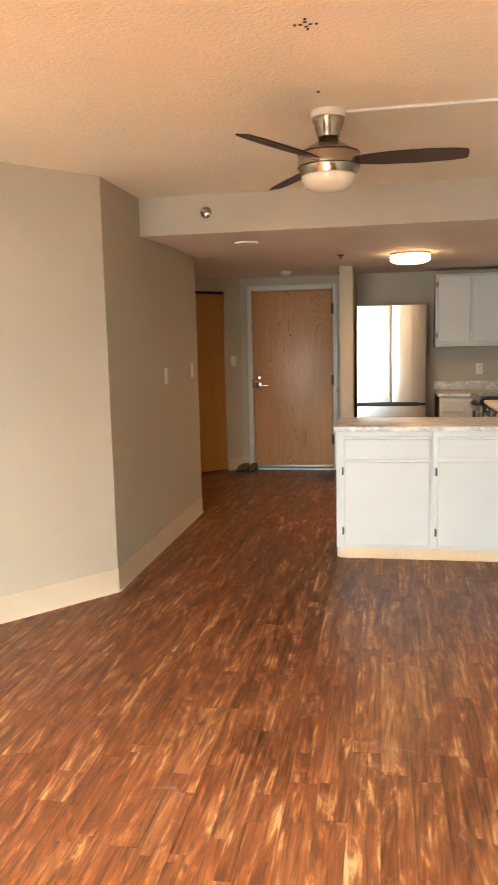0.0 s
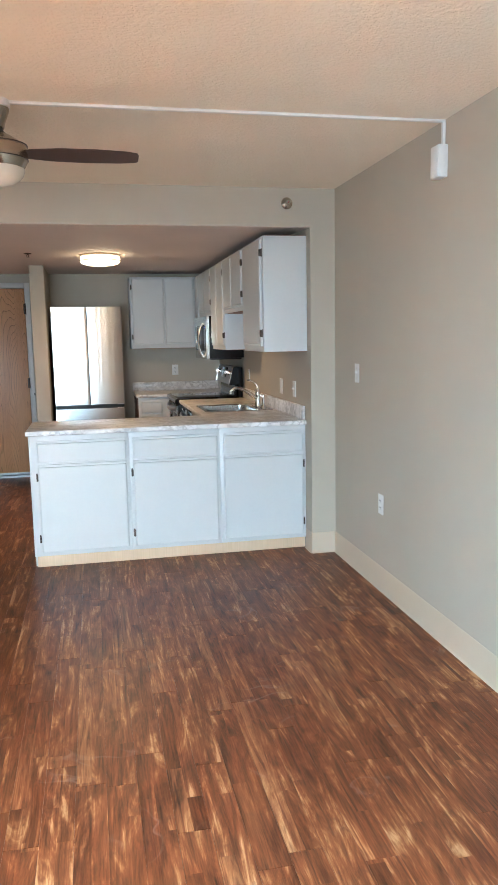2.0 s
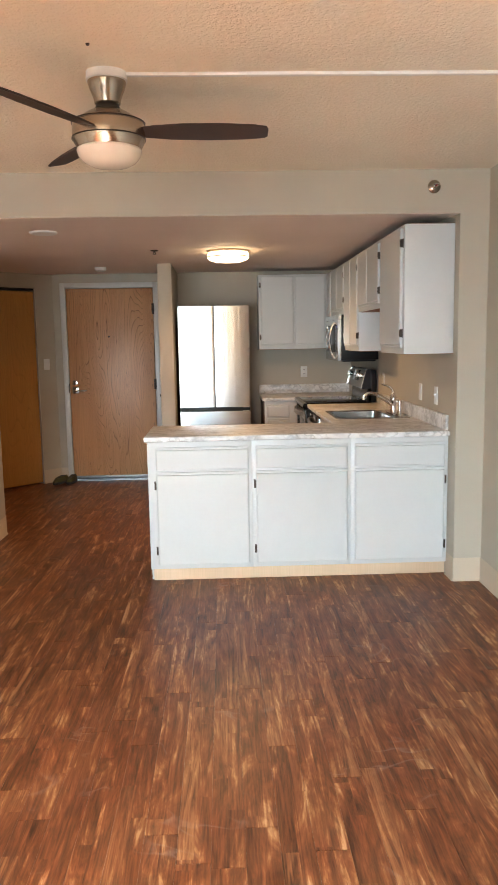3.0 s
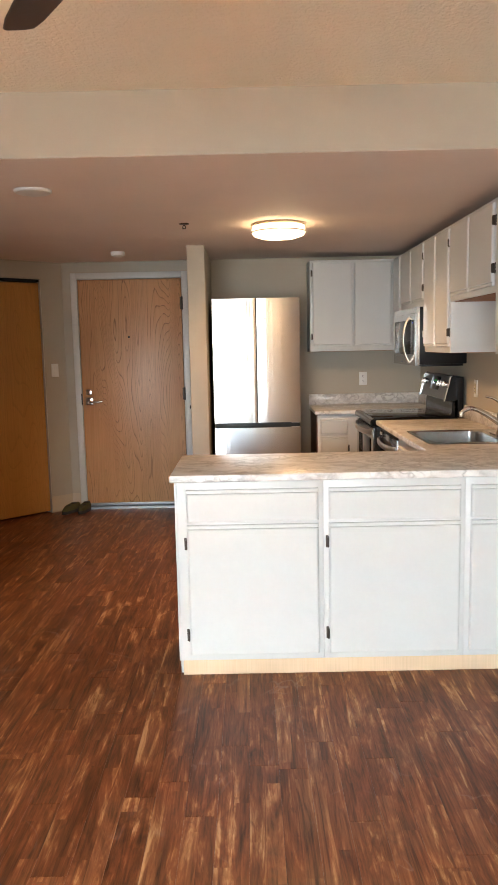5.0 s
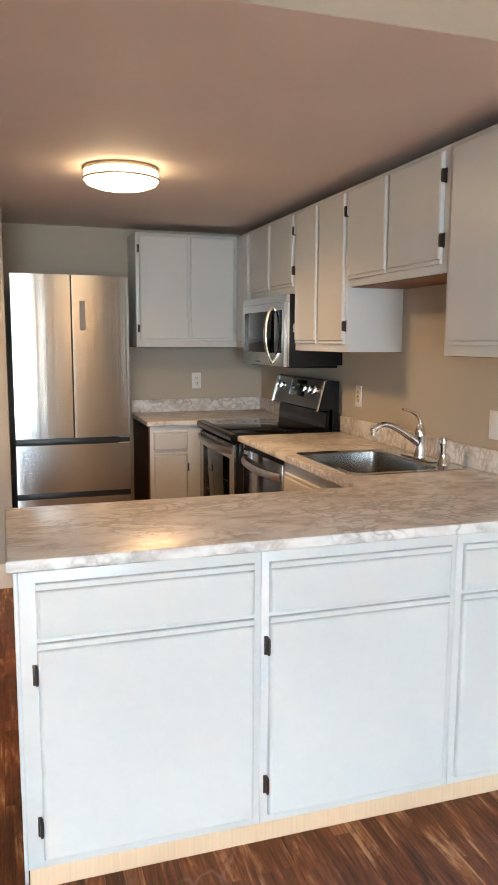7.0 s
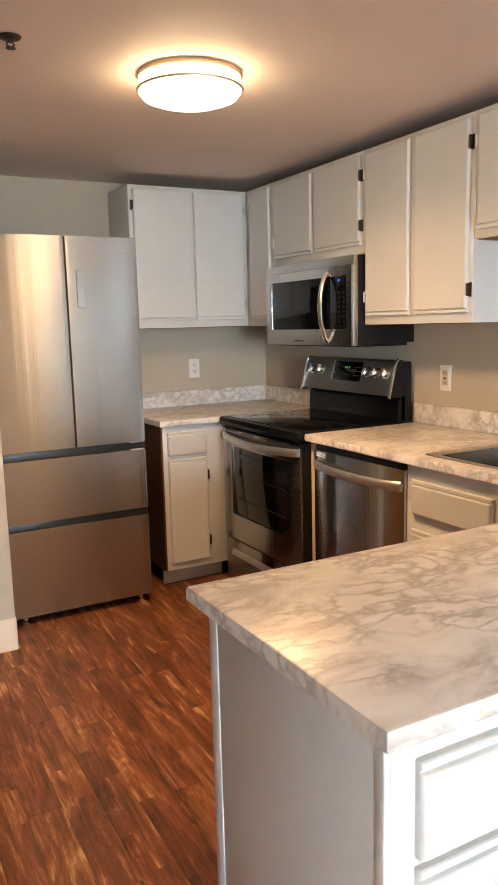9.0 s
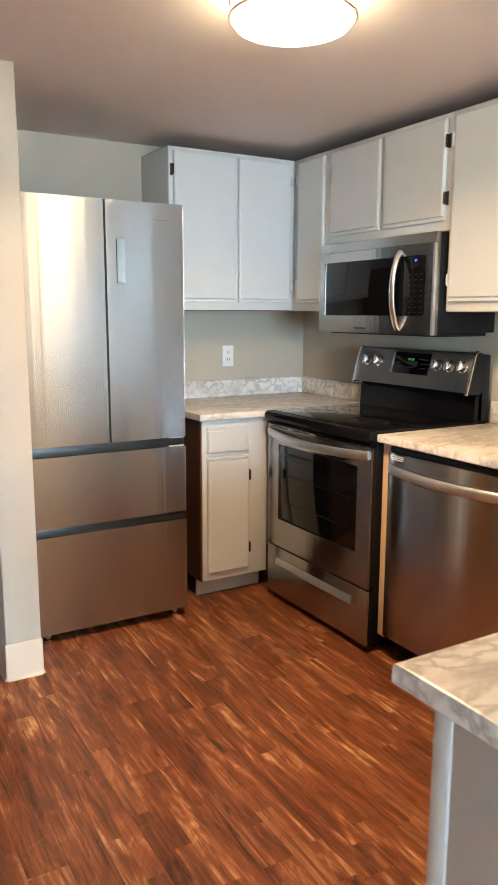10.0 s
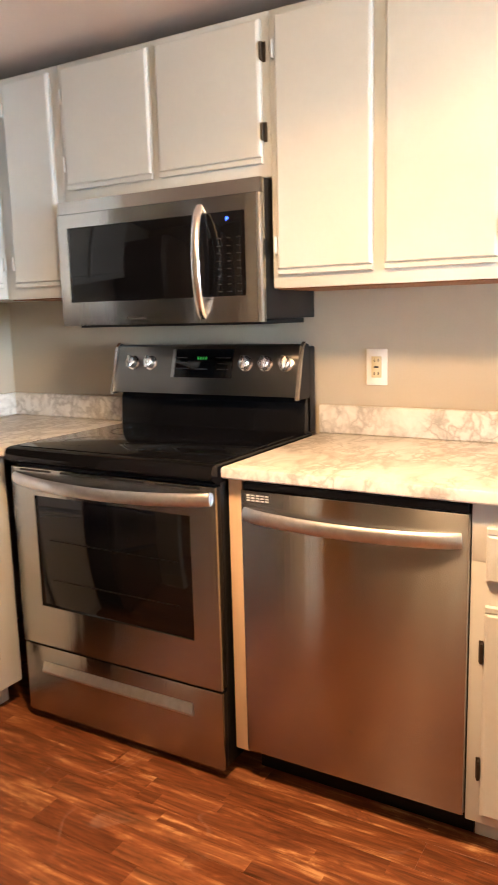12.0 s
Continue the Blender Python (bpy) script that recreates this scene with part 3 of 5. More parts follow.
def door_slab(face, side, u0, u1, z0, z1, pull):
    """Lipped door or drawer front with a grooved finger pull along its top or bottom edge."""
    h = z1 - z0
    prof = [(0.0005, 0), (0.011, 0), (0.0135, 0.002), (0.0135, 0.0125), (0.0095, 0.0138), (0.0095, 0.0162), (0.0165, 0.0180), (0.0185, 0.0205), (0.0185, h - 0.006), (0.0165, h - 0.0015), (0.012, h), (0.0005, h)]
    out = [(d, z0 + z) if pull == "bottom" else (d, z1 - z) for d, z in prof]
    # sections across the width, shallower towards the eased side edges
    sections = [(u0, 0.0095), (u0 + 0.0012, 0.0125), (u0 + 0.0030, 0.0150), (u0 + 0.0065, 0.0172), (u0 + 0.0100, 0.0185)]
    sections += [(u0 + u1 - u, d) for u, d in reversed(sections)]
    bm = bmesh.new()

    def put(u, d, z):
        return bm.verts.new((u, face - d, z) if side == "-y" else (face - d, u, z))
    rows = [[put(u, min(d, deep), z) for d, z in out] for u, deep in sections]
    for a, b in zip(rows, rows[1:]):
        for k in range(len(a)):
            n = (k + 1) % len(a)
            bm.faces.new((a[k], a[n], b[n], b[k]))
    bm.faces.new(rows[0])
    bm.faces.new(rows[-1][::-1])
    return bm


def hinge_bm(face, side, u, z, way):
    bm = fbox(face, side, u - 0.0075 * (way > 0) - 0.0015, u + 0.0075 * (way < 0) + 0.0015, z - 0.027, z + 0.027, 0.0, 0.004, 0.0012)
    if side == "-y":
        lathe([(0, -0.02), (0.0045, -0.02), (0.0045, 0.02), (0, 0.02)], (u, face - 0.017, z), 10, "z", bm)
    else:
        lathe([(0, -0.02), (0.0045, -0.02), (0.0045, 0.02), (0, 0.02)], (face - 0.017, u, z), 10, "z", bm)
    fbox(face, side, u - 0.003, u + 0.003, z - 0.024, z + 0.024, 0.004, 0.018, 0.0, bm)
    return bm


def add_front(parent, face, side, u0, u1, z0, z1, pull, hinges=0, name="door", hz=0.10, painted_over=False):
    """A front with hinges at the side of lower u (-1), of higher u (+1), or none."""
    p = part(name, door_slab(face, side, u0, u1, z0, z1, pull), CABINET, parent, "", False)
    if hinges:
        u = u0 - 0.004 if hinges < 0 else u1 + 0.004
        for z in (z0 + hz, z1 - hz):
            part("hinge", hinge_bm(face, side, u, z, -hinges), CABINET if painted_over else BRONZE, p, "hinge painted over in white" if painted_over else "dark bronze hinge")
    return p


def carcass(parent, face, side, back, u0, u1, z0, z1, side_mat=None):
    """Box with a face frame; back is the plane of the wall behind."""
    if side == "-y":
        bm = box(u0, face, z0, u1, back, z1, 0.0015)
    else:
        bm = box(face, u0, z0, back, u1, z1, 0.0015)
    return part("body", bm, CABINET, parent)


# peninsula: three base units facing the living room
PF = -0.010
for i, (a, b, hs) in enumerate(((0.012, 0.640, -1), (0.640, 1.250, -1), (1.250, XK - 0.002, 1))):
    u = thing("base_cabinet", ((a + b) / 2, 0.26, 0), "white painted base cabinet with drawer front over one door", "cabinet", "peninsula cabinets")
    part("body", box(a + 0.0004, PF, 0.082, b - 0.0004, 0.492, 0.881, 0.001), CABINET, u)
    l = a + 0.040 if i == 0 else a + 0.022
    r = b - 0.022
    part("drawer_front", door_slab(PF, "-y", l, r, 0.706, 0.846, "top"), CABINET, u, "", False)
    dr = part("door", door_slab(PF, "-y", l, r, 0.110, 0.692, "top"), CABINET, u, "", False)
    for z in (0.200, 0.610):
        part("hinge", hinge_bm(PF, "-y", l - 0.004 if hs < 0 else r + 0.004, z, -hs), BRONZE, dr, "dark bronze hinge")
solid("toe_board", box(0.015, 0.022, 0.001, XK - 0.003, 0.04, 0.0812, 0.001), PINE, "unpainted pale pine toe board under the peninsula cabinets", "toe board", "", (0.93, 0.03, 0))
ep = thing("end_panel", (0.006, 0.26, 0), "grey painted peninsula end panel with a pale edge strip", "panel")
eb = box(0.002, PF + 0.0205, 0.082, 0.0115, 0.462, 0.881, 0.001)
box(0.002, 0.046, 0.001, 0.0115, 0.462, 0.0818, 0, eb)
part("board", eb, ENDPANEL, ep)
part("front_stile", box(0.0015, PF, 0.082, 0.0122, PF + 0.020, 0.881, 0.001), CABINET, ep, "white front edge")
part("edge_strip", box(0.000, 0.4622, 0.001, 0.0115, 0.494, 0.881, 0.002), CABINET, ep, "white edge strip")

# worktop: peninsula and sink run in one piece, with the sink cut out
CT0, CT1 = 0.881, 0.914
SX0, SX1, SY0, SY1 = 1.295, 1.745, 0.765, 1.345     # sink opening

wt = thing("worktop", (0.9, 0.3, CT0), "marble-pattern laminate worktop over the peninsula and sink run", "worktop")


def slab(outline, hole=None):
    """Worktop from an axis-aligned outline run anticlockwise, with eased edges and a cut-out."""
    bm = bmesh.new()

    def inset(pts, d):
        out = []
        n = len(pts)
        for i in range(n):
            p, a, b = Vector(pts[i]), Vector(pts[i - 1]), Vector(pts[(i + 1) % n])
            e0, e1 = (p - a).normalized(), (b - p).normalized()
            out.append(p + d * (Vector((-e0.y, e0.x)) + Vector((-e1.y, e1.x))))
        return out
    steps = [(0.0045, CT0), (0.0, CT0 + 0.0045), (0.0, CT1 - 0.007), (0.0021, CT1 - 0.0021), (0.007, CT1)]
    loops_ = [[bm.verts.new((*p, z)) for p in inset(outline, d)] for d, z in steps]
    for a, b in zip(loops_, loops_[1:]):
        for i in range(len(a)):
            k = (i + 1) % len(a)
            bm.faces.new((a[i], a[k], b[k], b[i]))
    holes = [[bm.verts.new((*p, z)) for p in hole] for z in (CT0, CT1)] if hole else [[], []]
    for lp, hl in ((loops_[0], holes[0]), (loops_[-1], holes[1])):
        es = []
        for ring_ in (lp, hl):
            for i in range(len(ring_)):
                a, b = ring_[i], ring_[(i + 1) % len(ring_)]
                es.append(bm.edges.get((a, b)) or bm.edges.new((a, b)))
        bmesh.ops.triangle_fill(bm, use_beauty=True, use_dissolve=False, edges=es)
    for i in range(len(holes[0])):
        k = (i + 1) % len(holes[0])
        bm.faces.new((holes[0][i], holes[0][k], holes[1][k], holes[1][i]))
    return bm


XE = XK - 0.001
part("slab", slab([(-0.014, -0.035), (XE, -0.035), (XE, 2.060), (1.215, 2.060), (1.215, 0.560), (-0.014, 0.560)], [(SX0, SY0), (SX1, SY0), (SX1, SY1), (SX0, SY1)]), MARBLE, wt)
part("backsplash", box(XK - 0.021, -0.005, CT1 + 0.0005, XK - 0.001, 2.060, 1.008, 0.004), MARBLE, wt)
wt2 = thing("worktop", (1.3, 3.2, CT0), "marble-pattern laminate worktop in the corner beside the range", "worktop")
part("slab", slab([(0.858, 2.885), (1.213, 2.885), (1.213, 2.842), (XE, 2.842), (XE, YK - 0.001), (0.858, YK - 0.001)]), MARBLE, wt2)
cs = box(0.860, YK - 0.021, CT1 + 0.0005, XK - 0.001, YK - 0.001, 1.008, 0.004)
box(XK - 0.021, 2.842, CT1 + 0.0005, XK - 0.001, YK - 0.021, 1.008, 0.004, cs)
part("backsplash", cs, MARBLE, wt2)

# sink run base unit, facing the kitchen
SF = 1.245
u = thing("sink_cabinet", (1.5, 1.0, 0), "white painted sink base cabinet with drawer fronts and doors", "cabinet")
part("body", box(SF, 0.532, 0.085, XK - 0.002, 1.4075, 0.740, 0.001), CABINET, u)
part("face_rail", box(SF, 0.532, 0.7402, SF + 0.02, 1.4075, 0.8805, 0.001), CABINET, u)
for a, b, h in ((0.985, 1.372, 1), (0.575, 0.965, -1)):
    part("drawer_front", door_slab(SF, "-x", a, b, 0.700, 0.825, "top"), CABINET, u, "", False)
    add_front(u, SF, "-x", a, b, 0.115, 0.640, "top", h, hz=0.115)
part("toe_board", box(SF + 0.07, 0.532, 0.001, SF + 0.085, 1.398, 0.0848), CABINET, u)
part("filler", box(SF + 0.002, 2.016, 0.085, SF + 0.022, 2.058, 0.881, 0.001), PINE, u, "cream filler strip")

# corner base unit beside the range
u = thing("base_cabinet", (1.04, 3.2, 0), "white painted narrow base cabinet with unpainted brown side", "cabinet")
BF = 2.915
part("body", box(0.882, BF, 0.095, 1.240, YK - 0.002, 0.881, 0.001), CABINET, u)
part("side_panel", box(0.872, BF + 0.004, 0.095, 0.8818, YK - 0.002, 0.881), RAWSIDE, u, "unpainted dark brown side")
part("drawer_front", door_slab(BF, "-y", 0.905, 1.130, 0.722, 0.846, "top"), CABINET, u, "", False)
add_front(u, BF, "-y", 0.905, 1.130, 0.135, 0.700, "top", 1)
part("toe_board", box(0.885, BF + 0.075, 0.001, 1.240, BF + 0.09, 0.0948), CABINET, u)

# wall cabinets
UF, UT = 1.556, 2.142


def wall_unit(label, u0, u1, z0, fronts, side="-x", face=UF, back=XK - 0.002):
    at = (face + 0.15, (u0 + u1) / 2, z0) if side == "-x" else ((u0 + u1) / 2, face + 0.15, z0)
    t = thing("wall_cabinet", at, label, "cabinet", "wall cabinets")
    carcass(t, face, side, back, u0 + 0.0005, u1 - 0.0005, z0, UT)
    for a, b, za, zb, h in fronts:
        add_front(t, face, side, a, b, za, zb, "bottom", h, hz=0.085, painted_over=h > 0)
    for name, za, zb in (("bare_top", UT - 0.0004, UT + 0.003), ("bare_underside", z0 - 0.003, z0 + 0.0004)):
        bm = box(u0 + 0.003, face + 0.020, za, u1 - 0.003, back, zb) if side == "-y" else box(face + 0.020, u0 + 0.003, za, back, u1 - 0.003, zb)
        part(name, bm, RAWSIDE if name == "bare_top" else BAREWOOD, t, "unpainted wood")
    return t


wall_unit("white painted single-door wall cabinet at the opening", -0.068, 0.578, 1.386, [(-0.025, 0.545, 1.425, 2.122, -1)])
wall_unit("short white painted two-door wall cabinet over the sink", 0.578, 1.410, 1.690, [(1.030, 1.388, 1.722, 2.122, 1), (0.612, 1.005, 1.722, 2.122, -1)])
wall_unit("tall white painted two-door wall cabinet", 1.410, 2.072, 1.384, [(1.762, 2.052, 1.422, 2.122, 1), (1.430, 1.728, 1.422, 2.122, -1)])
wall_unit("short white painted two-door wall cabinet over the microwave", 2.072, 2.872, 1.700, [(2.490, 2.848, 1.738, 2.122, 1), (2.096, 2.462, 1.738, 2.122, -1)])
wall_unit("white painted corner wall cabinet with one narrow door", 2.872, 3.182, 1.388, [(2.905, 3.125, 1.428, 2.122, 1)])
wall_unit("white painted two-door wall cabinet beside the refrigerator", 0.850, UF - 0.001, 1.390, [(0.872, 1.205, 1.428, 2.122, -1), (1.222, 1.530, 1.428, 2.122, 1)], "-y", 3.182, YK - 0.002)
part("corner_back", box(UF, 3.1825, 1.390, XK - 0.002, YK - 0.002, UT), CABINET, bpy.data.objects["wall_cabinet.005"])

# ---- refrigerator ----
FX0, FX1, FY, FZ = 0.045, 0.738, 2.790, 1.820
fr = thing("refrigerator", ((FX0 + FX1) / 2, 3.1, 0), "brushed stainless french-door refrigerator with two freezer drawers", "refrigerator")


def bowed(x0, x1, z0, z1, y, thick, bow, edge=0.010, n=22, m=2):
    """Front panel bowed across its width with rounded vertical edges."""
    bm = bmesh.new()
    prof = []
    for i in range(n + 1):
        t = i / n
        x = x0 + (x1 - x0) * t
        e = min(x - x0, x1 - x)
        r = 0.0 if e > edge else edge - math.sqrt(max(0.0, edge * edge - (edge - e) ** 2))
        prof.append((x, y - bow * (1 - (2 * t - 1) ** 2) + r))
    for k in (0.0003, 0.0007, 0.0012, 0.002):
        for s in (x0 + k, x1 - k):
            e = k
            r = edge - math.sqrt(max(0.0, edge * edge - (edge - e) ** 2))
            prof.append((s, y + r - bow * (1 - (2 * (s - x0) / (x1 - x0) - 1) ** 2)))
    prof = sorted(set(prof))
    prof += [(x1, y + thick), (x0, y + thick)]
    return prism(prof, z0, z1, "z", bm)


part("body", box(FX0 + 0.006, FY + 0.062, 0.045, FX1 - 0.006, 3.47, FZ - 0.012, 0.004), CASEBLACK, fr, "dark grey cabinet")
xm = 0.392
dl = part("door", bowed(FX0, xm - 0.003, 0.838, FZ, FY, 0.058, 0.0007, 0.0012), STEEL, fr, "", False)
drr = part("door", bowed(xm + 0.003, FX1, 0.838, FZ, FY, 0.058, 0.0007, 0.0012), STEEL, fr, "", False)
part("drawer", bowed(FX0, FX1, 0.500, 0.797, FY, 0.058, 0.001, 0.0012), STEEL, fr, "", False)
part("drawer", bowed(FX0, FX1, 0.045, 0.464, FY, 0.058, 0.001, 0.0012), STEEL, fr, "", False)
# black strip set flush between the doors in place of the gap's shade
part("door_gap_shade", box(xm - 0.0044, FY - 0.0008, 0.84, xm + 0.0044, FY + 0.058, FZ - 0.003), CASEBLACK, fr)
for z0, z1 in ((0.798, 0.837), (0.465, 0.499)):
    part("grip_recess", box(FX0 + 0.004, FY + 0.010, z0, FX1 - 0.004, FY + 0.060, z1, 0.003), GREYPLASTIC, fr, "dark grey grip recess")
for z in (0.838, 0.797):
    part("hinge_cover", box(FX1 - 0.075, FY + 0.006, z - 0.005 if z > 0.8 else z, FX1 - 0.008, FY + 0.02, z if z > 0.8 else z + 0.004), LIGHTPRINT, fr)
part("control_panel", box(xm + 0.048, FY - 0.0062, 1.495, xm + 0.082, FY - 0.002, 1.668, 0.001), GREYPLASTIC, drr, "glossy control strip")
part("control_face", box(xm + 0.0485, FY - 0.0068, 1.4955, xm + 0.0815, FY - 0.0060, 1.6675), DARKGLOSS, drr)
part("maker_mark", box(0.610, FY - 0.0045, 1.752, 0.680, FY - 0.0015, 1.760), STEEL_DW, drr)
for x in (FX0 + 0.06, FX1 - 0.05):
    part("foot", lathe([(0, 0.001), (0.022, 0.001), (0.022, 0.016), (0.012, 0.02), (0.012, 0.046), (0, 0.046)], (x, FY + 0.035, 0), 16), CHROME, fr)
    part("foot", lathe([(0, 0.001), (0.022, 0.001), (0.022, 0.046), (0, 0.046)], (x, 3.40, 0), 16), CASEBLACK, fr)
part("plinth_grille", box(FX0 + 0.015, FY + 0.075, 0.012, FX1 - 0.015, FY + 0.09, 0.0448), CASEBLACK, fr)

# ---- range ----
RY0, RY1, RX = 2.066, 2.838, 1.196
rg = thing("range", (1.5, 2.45, 0), "stainless electric range with black glass cooktop and backguard", "range")
part("body", box(RX + 0.03, RY0 + 0.004, 0.035, XK - 0.02, RY1 - 0.004, 0.868, 0.003), CASEBLACK, rg, "black sides")
part("cooktop", prism([(1.176, 0.884), (1.186, 0.876), (1.20, 0.868), (1.79, 0.868), (1.79, 0.919), (1.20, 0.921), (1.184, 0.917), (1.177, 0.905)], RY0, RY1, "y"), BLACK, rg, "black enamel cooktop frame")
ctop = part("glass_top", box(1.212, RY0 + 0.016, 0.9195, 1.742, RY1 - 0.016, 0.9235, 0.0015), GLASSBLACK, rg, "black ceramic glass")
for x, y, r in ((1.36, 2.26, 0.10), (1.36, 2.65, 0.085), (1.61, 2.26, 0.075), (1.61, 2.65, 0.095)):
    part("burner_ring", lathe([(r, 0.92355), (r + 0.0025, 0.92355), (r + 0.0025, 0.92365), (r, 0.92365), (r, 0.92355)], (x, y, 0), 48), GLASSBLACK, ctop)
# backguard with tilted control panel
part("riser", prism([(1.745, 0.9195), (1.79, 0.9195), (1.79, 1.045), (1.765, 1.045), (1.752, 1.02)], RY0 + 0.004, RY1 - 0.004, "y"), BLACK, rg, "black glass riser")
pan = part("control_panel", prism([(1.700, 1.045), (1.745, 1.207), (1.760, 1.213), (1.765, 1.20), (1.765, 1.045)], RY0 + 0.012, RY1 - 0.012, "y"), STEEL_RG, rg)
for y0, y1 in ((RY0, RY0 + 0.012), (RY1 - 0.012, RY1)):
    part("panel_cap", prism([(1.699, 1.038), (1.742, 1.204), (1.757, 1.216), (1.775, 1.212), (1.775, 1.038)], y0, y1, "y"), CASEBLACK, rg, "black end cap")
    part("cap_trim", prism([(1.692, 1.036), (1.736, 1.207), (1.755, 1.221), (1.757, 1.2165), (1.7415, 1.2045), (1.6985, 1.036)], y0, y1, "y"), KNOB, rg, "bright trim strip")
part("panel_back", box(1.7655, RY0 + 0.004, 0.9195, 1.832, RY1 - 0.004, 1.205, 0.006), CASEBLACK, rg)
tilt = Matrix.Rotation(math.atan2(0.045, 0.162), 4, "Y")


def on_panel(bm, y, s):
    """Move something drawn about the origin facing -x onto the tilted panel, s up along it."""
    p = Vector((1.700 + 0.045 * s / 0.162, y, 1.045 + s))
    for v in bm.verts:
        v.co = p + tilt @ v.co
    return bm


for y in (2.748, 2.668, 2.272, 2.198, 2.122):
    kn = lathe([(0.0, -0.001), (0.026, -0.001), (0.026, -0.006), (0.021, -0.008), (0.0195, -0.026), (0.017, -0.029), (0.0, -0.029)], (0, 0, 0), 28, "x")
    box(-0.038, -0.0065, -0.022, -0.027, 0.0065, 0.022, 0.003, kn)
    part("knob", on_panel(kn, y, 0.104), KNOB, pan, "silver knob")
part("display", on_panel(box(-0.0025, -0.118, -0.050, 0.001, 0.118, 0.050, 0.001), 2.446, 0.104), GLASSBLACK, pan)
part("display_edge", on_panel(box(-0.0035, -0.006, -0.050, 0.001, 0.006, 0.050, 0.001), 2.571, 0.104), ALU, pan)
dg = box(-0.0034, -0.0015, -0.005, -0.0026, 0.0015, 0.005)
for k in (0.011, 0.022, -0.012):
    box(-0.0034, k - 0.002, -0.005, -0.0026, k + 0.002, 0.005, 0, dg)
part("clock_digits", on_panel(dg, 2.446, 0.122), GREEN, pan, "green lit digits")
bars = box(-0.0032, 0.07, 0.018, -0.0026, 0.12, 0.022)
for a, b, z in ((0.07, 0.11, 0.0), (0.06, 0.12, -0.02), (-0.11, -0.05, 0.018), (-0.12, -0.06, -0.002), (-0.10, -0.06, -0.022), (-0.02, 0.03, -0.022)):
    box(-0.0032, a, z, -0.0026, b, z + 0.004, 0, bars)
tagged(part("panel_print", on_panel(bars, 2.446, 0.104), PRINT, pan), kind="stuff")
# oven door: frame round a dark window
OW = (2.154, 2.742, 0.410, 0.772)
od = bmesh.new()
for a, b, c, d in ((RY0 + 0.003, RY1 - 0.003, 0.276, OW[2]), (RY0 + 0.003, RY1 - 0.003, OW[3], 0.858), (RY0 + 0.003, OW[0], OW[2], OW[3]), (OW[1], RY1 - 0.003, OW[2], OW[3])):
    box(RX, a, c, RX + 0.009, b, d, 0, od)
ovd = part("oven_door", od, STEEL_OVEN, rg)
part("door_core", box(RX + 0.0092, RY0 + 0.004, 0.278, RX + 0.0295, RY1 - 0.004, 0.857, 0.001), CASEBLACK, ovd, "black door edges")
part("oven_window", box(RX + 0.004, OW[0] + 0.0003, OW[2] + 0.0003, RX + 0.0090, OW[1] - 0.0003, OW[3] - 0.0003, 0.001), GLASSBLACK, ovd, "dark oven window")
rk = box(RX + 0.0035, OW[0] + 0.05, 0.50, RX + 0.0039, OW[1] - 0.05, 0.504)
box(RX + 0.0035, OW[0] + 0.05, 0.63, RX + 0.0039, OW[1] - 0.05, 0.633, 0, rk)
part("rack_line", rk, CASEBLACK, ovd)
hh = tube(arc(lambda t: (RX - 0.042 * math.sin(math.pi * t) ** 0.6 - 0.002, RY0 + 0.02 + (RY1 - RY0 - 0.04) * t, 0.825 - 0.012 * math.sin(math.pi * t)), 26), 0.019, 14, 0.55, (0, 0, 1))
part("handle", hh, ALU, ovd, "bowed steel handle")
sl = box(RX - 0.001, RY0 + 0.05, 0.849, RX + 0.001, RY0 + 0.20, 0.855)
for y in (0.24, 0.43, 0.60):
    box(RX - 0.001, RY0 + y, 0.849, RX + 0.001, RY0 + y + 0.13, 0.855, 0, sl)
part("vent_slot", sl, DARK, ovd)
dw_ = bmesh.new()
box(RX + 0.002, RY0 + 0.003, 0.032, RX + 0.0115, RY1 - 0.003, 0.268, 0.003, dw_)
sdr = part("storage_drawer", dw_, STEEL_OVEN, rg)
part("drawer_core", box(RX + 0.0117, RY0 + 0.004, 0.036, RX + 0.0295, RY1 - 0.004, 0.265, 0.001), CASEBLACK, sdr, "black drawer edges")
part("drawer_pull", prism([(RX + 0.001, 0.176), (RX - 0.008, 0.181), (RX - 0.010, 0.188), (RX + 0.001, 0.216)], 2.17, 2.755, "y"), ALU, sdr, "long recessed pull")
for y in (RY0 + 0.05, RY1 - 0.05):
    part("foot", lathe([(0, 0.001), (0.018, 0.001), (0.018, 0.036), (0, 0.036)], (RX + 0.09, y, 0), 12), CASEBLACK, rg)
    part("foot", lathe([(0, 0.001), (0.018, 0.001), (0.018, 0.036), (0, 0.036)], (1.75, y, 0), 12), CASEBLACK, rg)

# ---- dishwasher ----
DY0, DY1, DXF = 1.410, 2.012, 1.232
ds = thing("dishwasher", (1.5, 1.71, 0), "stainless built-in dishwasher with bowed bar handle", "dishwasher")
part("body", box(DXF + 0.045, DY0 - 0.002, 0.10, XK - 0.03, DY1 + 0.002, 0.878, 0.003), CASEBLACK, ds)
dd = part("door", box(DXF, DY0, 0.098, DXF + 0.044, DY1, 0.852, 0.004), STEEL_DW, ds)
part("top_vent", box(DXF + 0.006, DY0 + 0.004, 0.853, DXF + 0.044, DY1 - 0.004, 0.872, 0.003), CASEBLACK, ds)
hb = tube(arc(lambda t: (DXF - 0.034 * math.sin(math.pi * t) ** 0.5 - 0.001, DY0 + 0.018 + (DY1 - DY0 - 0.03) * t, 0.788 - 0.006 * math.sin(math.pi * t)), 26), 0.019, 14, 0.5, (0, 0, 1))
part("handle", hb, ALU, dd, "bowed steel bar handle")
